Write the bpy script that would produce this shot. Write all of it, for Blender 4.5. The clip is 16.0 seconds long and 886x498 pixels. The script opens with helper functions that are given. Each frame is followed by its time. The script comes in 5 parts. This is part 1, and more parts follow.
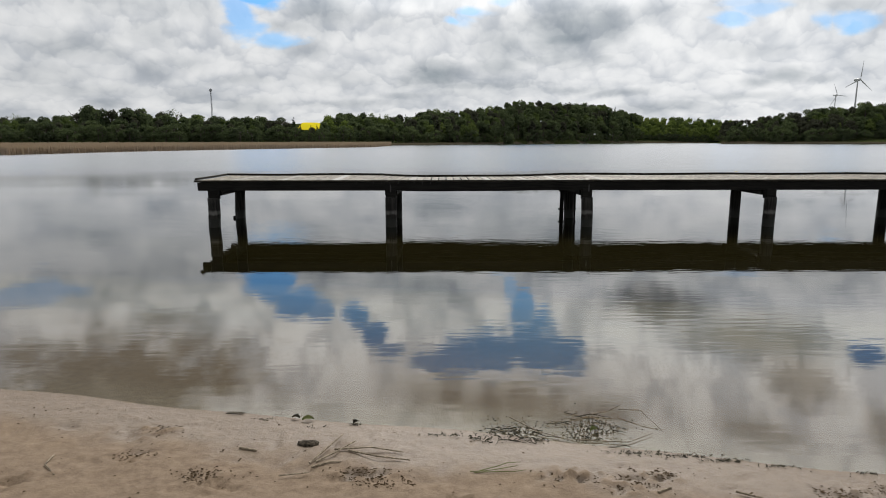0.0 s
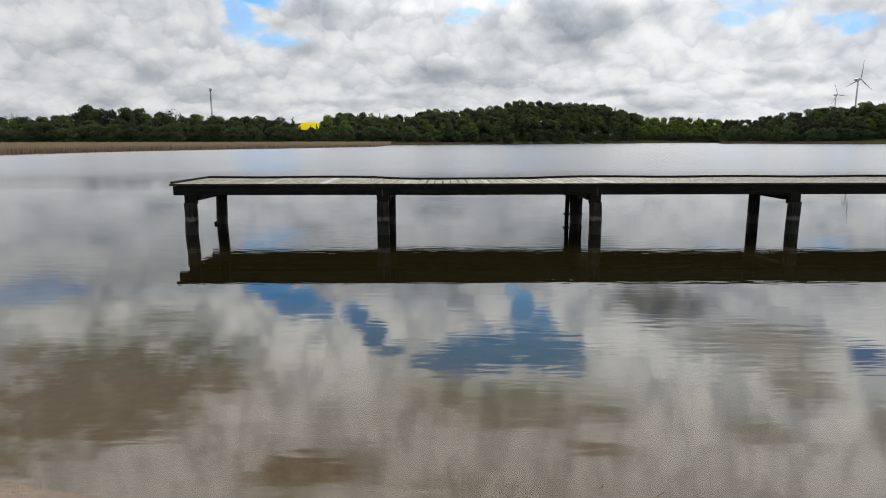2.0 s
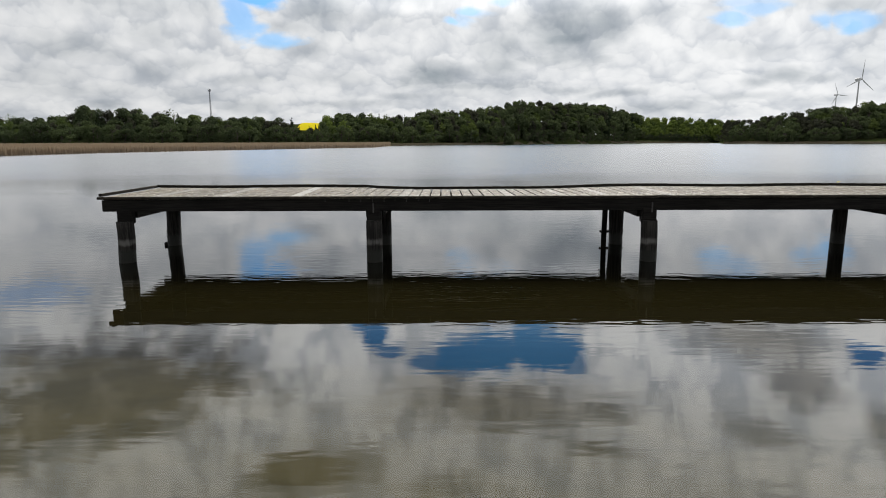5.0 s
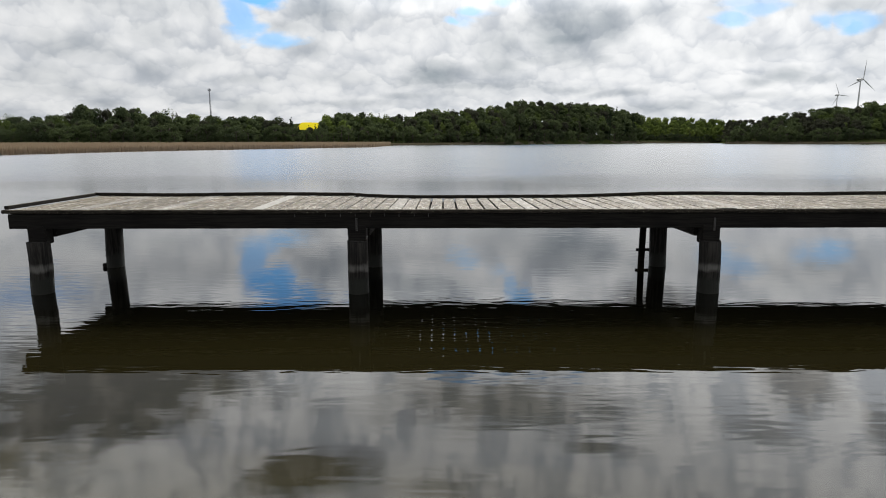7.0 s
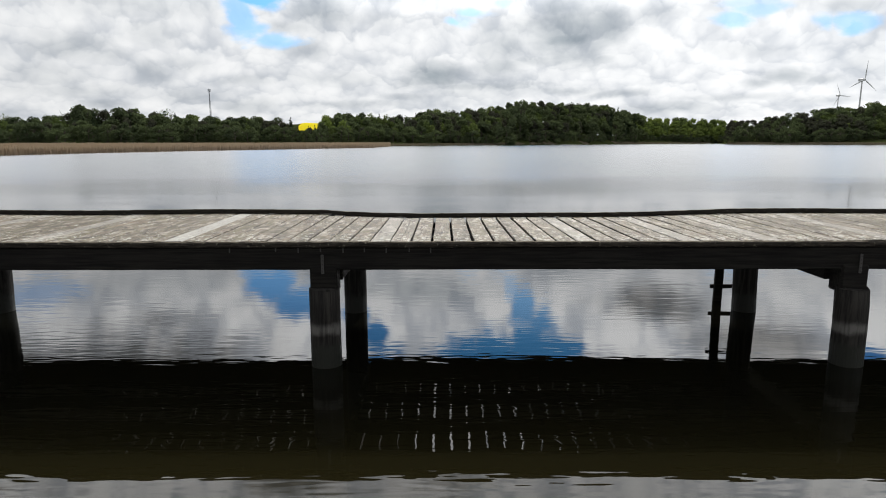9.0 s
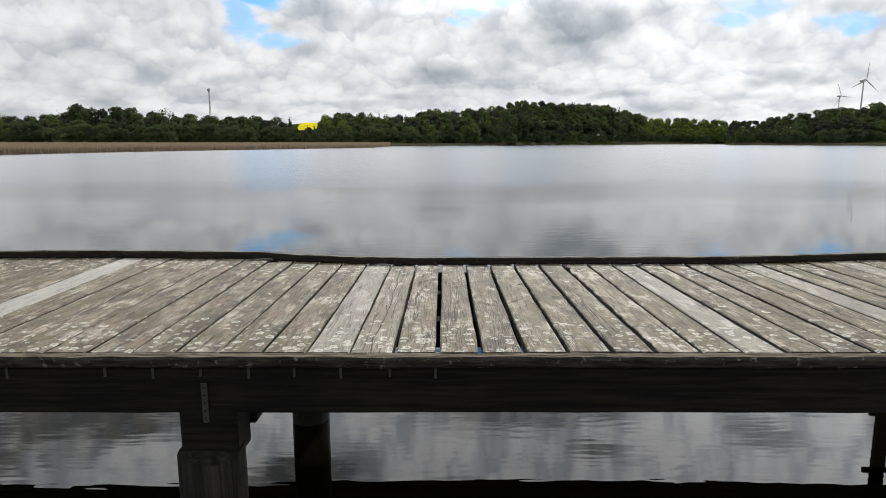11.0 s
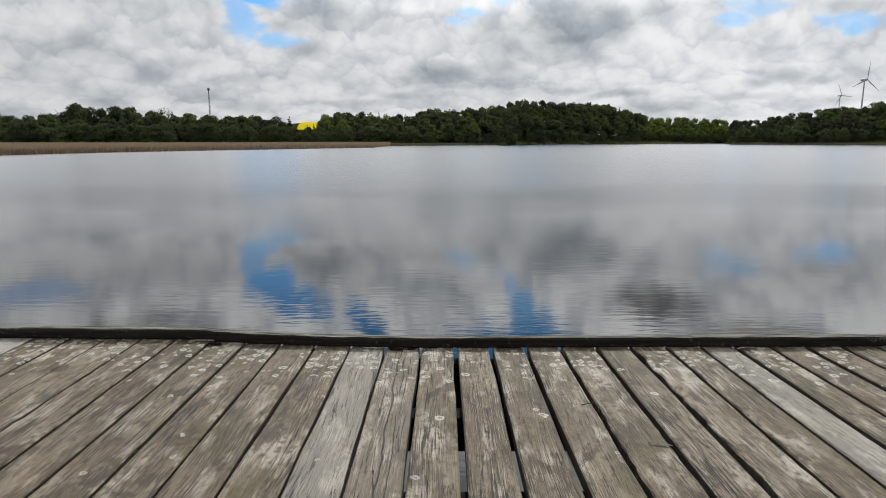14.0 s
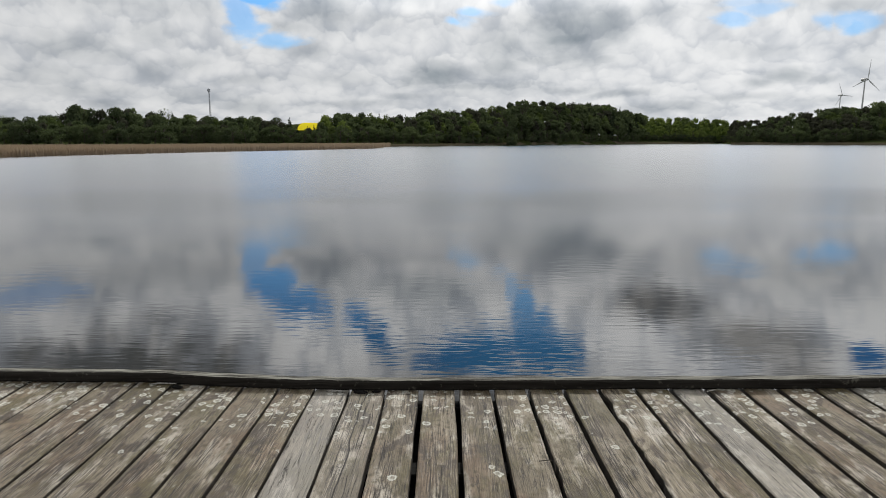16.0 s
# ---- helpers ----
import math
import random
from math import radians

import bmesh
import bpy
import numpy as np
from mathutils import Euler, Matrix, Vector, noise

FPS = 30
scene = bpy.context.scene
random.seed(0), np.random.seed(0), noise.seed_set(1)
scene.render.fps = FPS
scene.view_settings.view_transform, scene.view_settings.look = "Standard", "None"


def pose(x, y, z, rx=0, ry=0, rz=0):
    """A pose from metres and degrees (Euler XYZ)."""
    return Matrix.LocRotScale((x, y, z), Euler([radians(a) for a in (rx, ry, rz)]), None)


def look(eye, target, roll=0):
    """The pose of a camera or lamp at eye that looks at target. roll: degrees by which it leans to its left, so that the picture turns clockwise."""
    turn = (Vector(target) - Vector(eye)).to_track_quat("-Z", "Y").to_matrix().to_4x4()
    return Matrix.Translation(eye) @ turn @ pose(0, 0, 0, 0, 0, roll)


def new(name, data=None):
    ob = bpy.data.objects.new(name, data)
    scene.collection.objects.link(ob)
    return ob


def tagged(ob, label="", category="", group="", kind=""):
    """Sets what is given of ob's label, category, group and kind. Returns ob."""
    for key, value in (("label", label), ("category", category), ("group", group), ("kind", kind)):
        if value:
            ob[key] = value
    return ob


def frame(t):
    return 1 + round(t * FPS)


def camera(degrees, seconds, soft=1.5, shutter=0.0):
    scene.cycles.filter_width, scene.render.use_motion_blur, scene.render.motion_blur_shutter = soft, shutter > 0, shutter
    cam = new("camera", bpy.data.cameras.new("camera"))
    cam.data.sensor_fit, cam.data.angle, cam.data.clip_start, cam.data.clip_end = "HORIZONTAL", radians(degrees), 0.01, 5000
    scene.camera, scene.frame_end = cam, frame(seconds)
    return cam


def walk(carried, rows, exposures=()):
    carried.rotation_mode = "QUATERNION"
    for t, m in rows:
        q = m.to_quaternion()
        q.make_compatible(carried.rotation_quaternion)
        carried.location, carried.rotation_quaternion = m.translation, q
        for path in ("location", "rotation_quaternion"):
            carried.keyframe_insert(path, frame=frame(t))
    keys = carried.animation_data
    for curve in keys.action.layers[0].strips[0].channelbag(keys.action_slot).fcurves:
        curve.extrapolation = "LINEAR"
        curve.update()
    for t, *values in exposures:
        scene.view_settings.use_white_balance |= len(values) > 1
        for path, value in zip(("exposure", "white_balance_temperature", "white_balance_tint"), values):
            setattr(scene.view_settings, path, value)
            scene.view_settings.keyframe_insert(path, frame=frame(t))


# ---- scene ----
cam = camera(72.0, 16.0, 1.0)
PATH = [
    (0, (0.258, -12.720, 1.685), (0.257, -10.751, 1.338), -0.1),
    (0.5, (0.250, -12.555, 1.690), (0.249, -10.585, 1.343), -0.1),
    (1, (0.289, -12.325, 1.695), (0.287, -10.355, 1.348), -0.1),
    (1.5, (0.346, -12.040, 1.695), (0.345, -10.070, 1.348), -0.0),
    (2, (0.328, -11.719, 1.695), (0.327, -9.749, 1.347), -0.1),
    (2.5, (0.316, -11.346, 1.698), (0.315, -9.376, 1.351), -0.1),
    (3, (0.321, -10.918, 1.695), (0.321, -8.949, 1.348), -0.1),
    (3.5, (0.308, -10.423, 1.688), (0.307, -8.453, 1.341), -0.1),
    (4, (0.224, -9.955, 1.691), (0.223, -7.985, 1.345), -0.2),
    (6.5, (0.177, -7.520, 1.675), (0.177, -5.550, 1.328), -0.1),
    (7, (0.162, -6.998, 1.668), (0.161, -5.028, 1.321), -0.1),
    (7.5, (0.146, -6.444, 1.656), (0.144, -4.474, 1.309), -0.1),
    (8, (0.107, -5.835, 1.641), (0.105, -3.865, 1.295), -0.1),
    (8.5, (0.071, -5.218, 1.639), (0.069, -3.248, 1.294), -0.1),
    (9, (0.092, -4.623, 1.649), (0.090, -2.653, 1.304), -0.1),
    (11.3, (0.008, -1.782, 1.654), (0.006, 0.188, 1.309), 0.0),
    (11.5, (0.002, -1.569, 1.655), (0.0, 0.401, 1.311), 0.0),
    (12, (0.015, -1.022, 1.657), (0.013, 0.949, 1.316), 0.0),
    (12.5, (0.026, -0.795, 1.678), (0.023, 1.175, 1.333), -0.0),
    (13, (0.024, -0.788, 1.709), (0.022, 1.182, 1.362), -0.0),
    (13.5, (-0.043, -0.82, 1.751), (-0.046, 1.149, 1.404), -0.1),
    (14, (-0.054, -0.852, 1.787), (-0.056, 1.118, 1.44), 0.0),
    (14.5, (-0.039, -0.873, 1.81), (-0.041, 1.097, 1.462), -0.0),
    (15, (0.057, -0.871, 1.834), (0.054, 1.098, 1.487), 0.0),
    (15.5, (0.089, -0.826, 1.892), (0.086, 1.144, 1.546), -0.1),
    (16, (0.105, -0.779, 1.96), (0.101, 1.191, 1.614), -0.1),
]
walk(cam, [(t, look(eye, target, roll)) for t, eye, target, roll in PATH], [(0.0, 0.0), (4.0, 0.05), (7.0, 0.12), (9.0, 0.25), (11.5, 0.12), (12.5, -0.05), (16.0, -0.08)])

rng = np.random.default_rng(7)


# ---- small node helpers ----
class Nodes:
    """Short-hand for wiring a node tree."""

    def __init__(self, tree):
        self.t = tree
        tree.nodes.clear()

    def add(self, kind, **props):
        n = self.t.nodes.new(kind)
        for key, val in props.items():
            setattr(n, key, val)
        return n

    def put(self, socket, value):
        if isinstance(value, bpy.types.NodeSocket):
            self.t.links.new(value, socket)
        else:
            socket.default_value = value

    def math(self, op, a, b=0.0, clamp=False):
        n = self.add("ShaderNodeMath", operation=op, use_clamp=clamp)
        self.put(n.inputs[0], a)
        self.put(n.inputs[1], b)
        return n.outputs[0]

    def vmath(self, op, a, b=(0, 0, 0)):
        n = self.add("ShaderNodeVectorMath", operation=op)
        self.put(n.inputs[0], a)
        self.put(n.inputs[1], b)
        return n.outputs["Value"] if op == "LENGTH" else n.outputs[0]

    def mapped(self, v, a, b, c=0.0, d=1.0, smooth=True):
        n = self.add("ShaderNodeMapRange", interpolation_type="SMOOTHSTEP" if smooth else "LINEAR")
        for i, val in enumerate((v, a, b, c, d)):
            self.put(n.inputs[i], val)
        return n.outputs[0]

    def noise(self, vec, scale, detail=4.0, rough=0.55, distort=0.0):
        n = self.add("ShaderNodeTexNoise")
        self.put(n.inputs["Vector"], vec)
        self.put(n.inputs["Scale"], scale)
        self.put(n.inputs["Detail"], detail)
        self.put(n.inputs["Roughness"], rough)
        self.put(n.inputs["Distortion"], distort)
        return n.outputs["Fac"]

    def mix(self, fac, a, b, blend="MIX"):
        n = self.add("ShaderNodeMix", data_type="RGBA", blend_type=blend)
        self.put(n.inputs[0], fac)
        self.put(n.inputs[6], (*a, 1) if isinstance(a, tuple) else a)
        self.put(n.inputs[7], (*b, 1) if isinstance(b, tuple) else b)
        return n.outputs[2]

    def scaled(self, vec, s, offset=(0, 0, 0)):
        n = self.add("ShaderNodeMapping")
        self.put(n.inputs[0], vec)
        n.inputs[1].default_value = offset
        n.inputs[3].default_value = s
        return n.outputs[0]

    def bump(self, height, strength, distance):
        n = self.add("ShaderNodeBump")
        self.put(n.inputs["Height"], height)
        self.put(n.inputs["Strength"], strength)
        self.put(n.inputs["Distance"], distance)
        return n.outputs[0]


def surface(name):
    m = bpy.data.materials.new(name)
    m.use_nodes = True
    g = Nodes(m.node_tree)
    out = g.add("ShaderNodeOutputMaterial")
    bsdf = g.add("ShaderNodeBsdfPrincipled")
    g.t.links.new(bsdf.outputs[0], out.inputs[0])
    return m, g, bsdf, out


# ---- sky, clouds and sun ----
SUN_EL, SUN_AZ = 35.0, 8.0          # ahead of the camera, a little to the right

world = bpy.data.worlds.new("cloudy_sky")
scene.world = world
world.use_nodes = True
g = Nodes(world.node_tree)
w_out = g.add("ShaderNodeOutputWorld")
w_bg = g.add("ShaderNodeBackground")
g.t.links.new(w_bg.outputs[0], w_out.inputs[0])
sky = g.add("ShaderNodeTexSky", sky_type="NISHITA", sun_disc=False, sun_elevation=radians(SUN_EL),
            sun_rotation=radians(SUN_AZ))
blue_sky = g.mix(1.0, sky.outputs[0], (0.031, 0.068, 0.110), "MULTIPLY")

way = g.add("ShaderNodeTexCoord").outputs["Generated"]
xyz = g.add("ShaderNodeSeparateXYZ")
g.put(xyz.inputs[0], way)
dx, dy, dz = xyz.outputs
az = g.math("MULTIPLY", g.math("ARCTAN2", dx, dy), 57.2958)
el = g.math("MULTIPLY", g.math("ARCSINE", dz), 57.2958)
angles = g.add("ShaderNodeCombineXYZ")
g.put(angles.inputs[0], az)
g.put(angles.inputs[1], el)
wob = g.add("ShaderNodeTexNoise")
g.put(wob.inputs["Vector"], g.scaled(angles.outputs[0], (0.16, 0.26, 1)))
wob.inputs["Scale"].default_value, wob.inputs["Detail"].default_value = 1.0, 1.5
wobble = g.vmath("MULTIPLY", g.vmath("SUBTRACT", wob.outputs["Color"], (0.5, 0.5, 0.5)), (1.8, 1.1, 0))
angles = g.vmath("ADD", angles.outputs[0], wobble)


# heaped cloud in rows, smaller towards the horizon: each heap pale on its sunlit top and grey below
rise = g.math("MULTIPLY", g.math("LOGARITHM", g.math("ADD", g.math("MAXIMUM", el, -2.0), 5.0), math.e), 2.3)
flat = g.add("ShaderNodeCombineXYZ")
g.put(flat.inputs[0], g.math("MULTIPLY", az, 0.165))
g.put(flat.inputs[1], rise)
soft_wob = g.vmath("MULTIPLY", g.vmath("SUBTRACT", wob.outputs["Color"], (0.5, 0.5, 0.5)), (0.30, 0.25, 0))
puff_at = g.vmath("ADD", flat.outputs[0], soft_wob)


def billow(scale, detail, rough, offset):
    """How far a bank of cloud is lit: its thickness against that of the cloud towards the sun."""
    at = g.vmath("ADD", puff_at, offset)
    here = g.noise(at, scale, detail, rough, 0.1)
    above = g.noise(g.vmath("ADD", at, (0.02 / scale, 0.33 / scale, 0)), scale, min(detail, 2.0), 0.45, 0.1)
    return g.math("SUBTRACT", here, above)


def heaps(scale, frayed, offset):
    """Rounded heads of cloud, pale towards the top and the middle of each and dull between them."""
    fray = g.add("ShaderNodeTexNoise", noise_dimensions="2D")
    g.put(fray.inputs["Vector"], puff_at)
    fray.inputs["Scale"].default_value, fray.inputs["Detail"].default_value = scale * 1.6, 3.0
    shift = g.vmath("MULTIPLY", g.vmath("SUBTRACT", fray.outputs["Color"], (0.5, 0.5, 0.5)), (frayed / scale, frayed / scale, 0))
    at = g.vmath("ADD", g.vmath("ADD", puff_at, offset), shift)
    n = g.add("ShaderNodeTexVoronoi", feature="SMOOTH_F1", voronoi_dimensions="2D")
    g.put(n.inputs["Vector"], at)
    n.inputs["Scale"].default_value, n.inputs["Smoothness"].default_value = scale, 0.35
    apart = g.add("ShaderNodeSeparateXYZ")
    g.put(apart.inputs[0], g.vmath("SUBTRACT", at, n.outputs["Position"]))
    up = g.math("MULTIPLY", apart.outputs[1], scale * 0.45)
    return g.math("ADD", up, g.math("MULTIPLY", g.math("SUBTRACT", 0.38, n.outputs["Distance"]), 0.75))


big, mid, fine = billow(1.5, 2.5, 0.45, (3.1, 0.7, 0)), heaps(2.1, 0.9, (0.4, 5.2, 0)), heaps(5.2, 0.8, (7.7, 2.1, 0))
drift = g.noise(puff_at, 0.8, 4.0, 0.5)
fringe = g.math("MULTIPLY", g.math("SUBTRACT", g.noise(g.scaled(angles, (0.42, 0.75, 1.0), (8.1, 3.3, 0)), 1.0, 2.5, 0.5), 0.5), 1.8)
ragged = g.math("MULTIPLY", g.math("SUBTRACT", g.noise(g.scaled(angles, (0.15, 0.33, 1.0), (1.7, 0.4, 0)), 1.0, 7.0, 0.62), 0.5), 3.4)


def patches(rows, rough=1.0, outer=1.25, inner=0.6):
    """Ragged patches in azimuth and elevation, the strongest of which counts."""
    total = None
    edge = g.math("MULTIPLY", g.math("ADD", ragged, fringe), rough)
    for a, e, ra, re, amount in rows:
        n = g.add("ShaderNodeMapping", vector_type="TEXTURE")
        # each patch waits for the one before it, which keeps the shader small
        g.put(n.inputs[0], angles if total is None else g.vmath("ADD", angles, g.math("MULTIPLY", total, 1e-7)))
        n.inputs[1].default_value, n.inputs[3].default_value = (a, e, 0), (ra, re, 1)
        v = g.mapped(g.math("ADD", g.vmath("LENGTH", n.outputs[0]), edge), outer, inner, 0.0, amount)
        total = v if total is None else g.math("MAXIMUM", total, v)
    return total


# breaks in the cloud where the blue shows
thin = patches([(-17.3, 9.7, 1.8, 1.1, 0.64), (-14.5, 8.9, 2, 0.6, 0.64), (-15.8, 11.6, 1.7, 0.4, 0.48), (0.8, 10.6, 0.9, 0.5, 0.64),
                  (2.4, 11.3, 1.4, 0.4, 0.56), (5.1, 12.1, 1.4, 0.3, 0.4), (24, 9.8, 1.2, 0.5, 0.56), (26.1, 10.5, 2.1, 0.5, 0.48),
                  (30.9, 8.9, 0.7, 0.6, 0.56), (32.6, 8.5, 1, 0.7, 0.72)], 0.95, 1.4, 0.25)
breaks = g.math("MAXIMUM", thin, patches([(-34.6, 11.9, 3, 0.8, 0.5), (-17.4, 10.6, 1.3, 1.2, 0.7), (-16.1, 12.8, 2.1, 1.6, 1), (-13.9, 14.5, 2, 1.2, 1),
                  (-11.8, 15.5, 1.2, 0.7, 0.9), (-8.3, 16.3, 1.2, 1.2, 1), (-6.9, 17.9, 1.3, 1.2, 1), (-5.2, 19.4, 1.3, 0.7, 0.9),
                  (-1.3, 20.5, 2.3, 0.8, 0.9), (2, 19.8, 2.8, 1.4, 1), (5.3, 19.4, 3.4, 2.1, 1), (8.7, 18.8, 3.1, 2.5, 1), (11.4, 19.4, 2.1, 1.7, 1),
                  (7.7, 15.5, 1, 2.2, 0.95), (6.6, 13.7, 0.8, 1.2, 0.6), (12.8, 20.5, 1.4, 1, 0.8), (32.6, 8.9, 1.4, 0.6, 0.6),
                  (25.6, 11, 2.4, 0.4, 0.35), (36.3, 16.5, 1.3, 0.8, 1), (1.9, 10.7, 1, 0.6, 0.3)], 0.66, 1.40, 0.66))
# heavy dark undersides
greys = patches([(-30.2, 20.1, 10.7, 4.2, 1.2), (20.0, 14.5, 5.0, 1.6, 0.9), (27.8, 16.4, 5.2, 2.0, 0.8), (31.9, 18.9, 3.2, 2.3, 0.75),
                  (-13.8, 29.3, 5.7, 1.8, 1.15), (-37.6, 23.7, 1.8, 1.3, 1), (15.4, 27.4, 3.2, 0.6, 0.8), (29.1, 23.7, 3, 0.9, 0.6),
                  (2.6, 25.2, 1.5, 1, 0.7), (5.4, 24.0, 11, 2.2, 0.8), (37.6, 21.5, 1.1, 1.6, 0.6), (-0.2, 31.2, 4, 0.8, 0.5)], 0.55, 1.7, 0.2)
# thinner grey undersides
soft_greys = patches([(-30.2, 7.5, 2.4, 1, 0.45), (-27.9, 6.9, 1.6, 0.6, 0.35), (-24.4, 8.8, 1.8, 1, 0.35), (-31.8, 8.1, 1.1, 0.6, 0.25),
                  (-32.4, 5.1, 2.9, 1, 0.3), (-25.1, 5.7, 1.3, 0.8, 0.35), (-22.1, 6.6, 1.7, 0.6, 0.3), (-28.2, 3.1, 1.8, 0.4, 0.4),
                  (-29.7, 4.1, 5.1, 0.6, 0.3), (-17.5, 5.3, 2, 0.4, 0.35), (-17.3, 3.2, 1.9, 0.5, 0.45), (-21.8, 4, 2.7, 0.6, 0.3),
                  (-13.5, 9.9, 2.3, 0.6, 0.4), (-11.1, 11.6, 3, 0.8, 0.25), (-5.7, 11, 2.1, 0.9, 0.2), (-12, 8, 1.6, 0.7, 0.4), (-0.8, 6, 2.7, 1, 1),
                  (-3.2, 5.5, 1.1, 0.6, 0.6), (2.4, 5, 6.1, 0.4, 0.5), (5, 6.8, 2.1, 0.7, 0.6), (9.2, 7.2, 4.7, 0.5, 0.45),
                  (10.2, 11.4, 1.8, 0.9, 0.7), (11.4, 9, 2.7, 0.9, 1), (8.7, 10.2, 1.5, 1.1, 0.5), (5.9, 8.5, 1.8, 1, 0.5), (11, 4.5, 3.1, 0.3, 0.4),
                  (-3.3, 4, 2.2, 0.3, 0.4), (-8.4, 3.4, 3.6, 0.3, 0.4), (-9.4, 5.5, 3.6, 0.6, 0.25), (13.7, 9.7, 2.3, 1.8, 0.8),
                  (14.1, 7.1, 1.1, 0.4, 0.5), (17.9, 10.8, 2.4, 1.3, 0.3), (15.7, 4.1, 2.5, 0.3, 0.5), (19.2, 2.9, 3.8, 0.4, 0.45),
                  (28.2, 5.2, 1.7, 0.6, 0.75), (26.6, 4.7, 1.3, 0.4, 0.55), (30.5, 4.8, 1.6, 0.3, 0.4), (25.5, 7.3, 3, 0.5, 0.2),
                  (25, 3.5, 3.5, 0.3, 0.35), (28.4, 10.5, 2.4, 0.6, 0.3), (32.6, 10, 1.9, 0.5, 0.5), (34, 5.8, 1.5, 0.8, 0.3),
                  (32.1, 3.2, 2.3, 0.3, 0.3), (-1.9, 13.6, 6.1, 1.3, 0.75), (11.5, 9.7, 4, 2.6, 0.8), (-10.9, 11.8, 2.7, 2.1, 0.6),
                  (5.1, 7.8, 2.1, 2.1, 0.4), (30.4, 11.6, 3.7, 1.8, 0.15), (23, 12.1, 2.8, 2, 0.12), (-24.7, 11.5, 7.2, 1.3, 0.4),
                  (1.9, 5.2, 5.8, 1.3, 0.3), (34.2, 6.5, 1.5, 2.2, 0.18)], 0.42, 1.75, 0.1)
# lit tops and grey undersides
tone = g.math("ADD", g.math("MULTIPLY", big, 1.1), g.math("MULTIPLY", mid, 0.62))
tone = g.math("ADD", tone, g.math("MULTIPLY", fine, 0.30))
tone = g.math("ADD", tone, g.math("MULTIPLY", g.math("SUBTRACT", drift, 0.5), 0.75))
tone = g.math("MULTIPLY", tone, g.mapped(el, 10.0, 17.0, 1.0, 2.1))
tone = g.math("ADD", tone, 0.62)
tone = g.math("SUBTRACT", tone, g.math("MULTIPLY", greys, 0.3))
tone = g.mapped(tone, -0.1, 1.1, 0.0, 1.0)
cloud = g.mix(tone, (0.54, 0.575, 0.625), (0.933, 0.94, 0.943))
glow = g.add("ShaderNodeValToRGB")
g.put(glow.inputs[0], g.math("DIVIDE", el, 90.0))
glow.color_ramp.elements[0].position, glow.color_ramp.elements[0].color = 0.0, (0.250, 0.250, 0.250, 1)
glow.color_ramp.elements[1].position, glow.color_ramp.elements[1].color = 1.0, (0.22, 0.22, 0.22, 1)
for p, v in ((0.12, 0.275), (0.20, 0.61), (0.32, 0.60), (0.46, 0.60), (0.66, 0.3)):
    e = glow.color_ramp.elements.new(p)
    e.color = (v, v, v, 1)
# the cloud is brightest towards the sun
ahead = g.mapped(dy, -0.1, 0.75)
bright = g.mix(ahead, (0.25, 0.25, 0.25), glow.outputs[0])
bright = g.mix(1.0, bright, g.mapped(az, -40.0, 40.0, 0.98, 1.24, False), "MULTIPLY")
thick = g.mix(greys, (1.0, 1.0, 1.0), (0.23, 0.225, 0.215))
cloud = g.mix(1.0, cloud, thick, "MULTIPLY")
cloud = g.mix(1.0, cloud, g.mix(soft_greys, (1.0, 1.0, 1.0), (0.43, 0.475, 0.51)), "MULTIPLY")
blue_sky = g.mix(g.mapped(el, 12.5, 20.0), blue_sky, g.mix(1.0, blue_sky, (0.27, 0.52, 0.66), "MULTIPLY"))
cloud = g.mix(1.0, cloud, g.mix(1.0, bright, (3.1, 3.1, 3.1), "MULTIPLY"), "MULTIPLY")
g.put(w_bg.inputs[0], g.mix(g.math("SUBTRACT", 1.0, breaks, True), blue_sky, cloud))
w_bg.inputs[1].default_value = 1.0

sun = new("sun", bpy.data.lights.new("sun", "SUN"))
sun.data.energy, sun.data.angle, sun.data.color = 3.0, radians(3.0), (1.0, 0.96, 0.90)
sun.matrix_world = look((0, 0, 60), Vector((0, 0, 60)) - Vector((math.sin(radians(SUN_AZ)) * math.cos(radians(SUN_EL)),
                   math.cos(radians(SUN_AZ)) * math.cos(radians(SUN_EL)), math.sin(radians(SUN_EL)))))


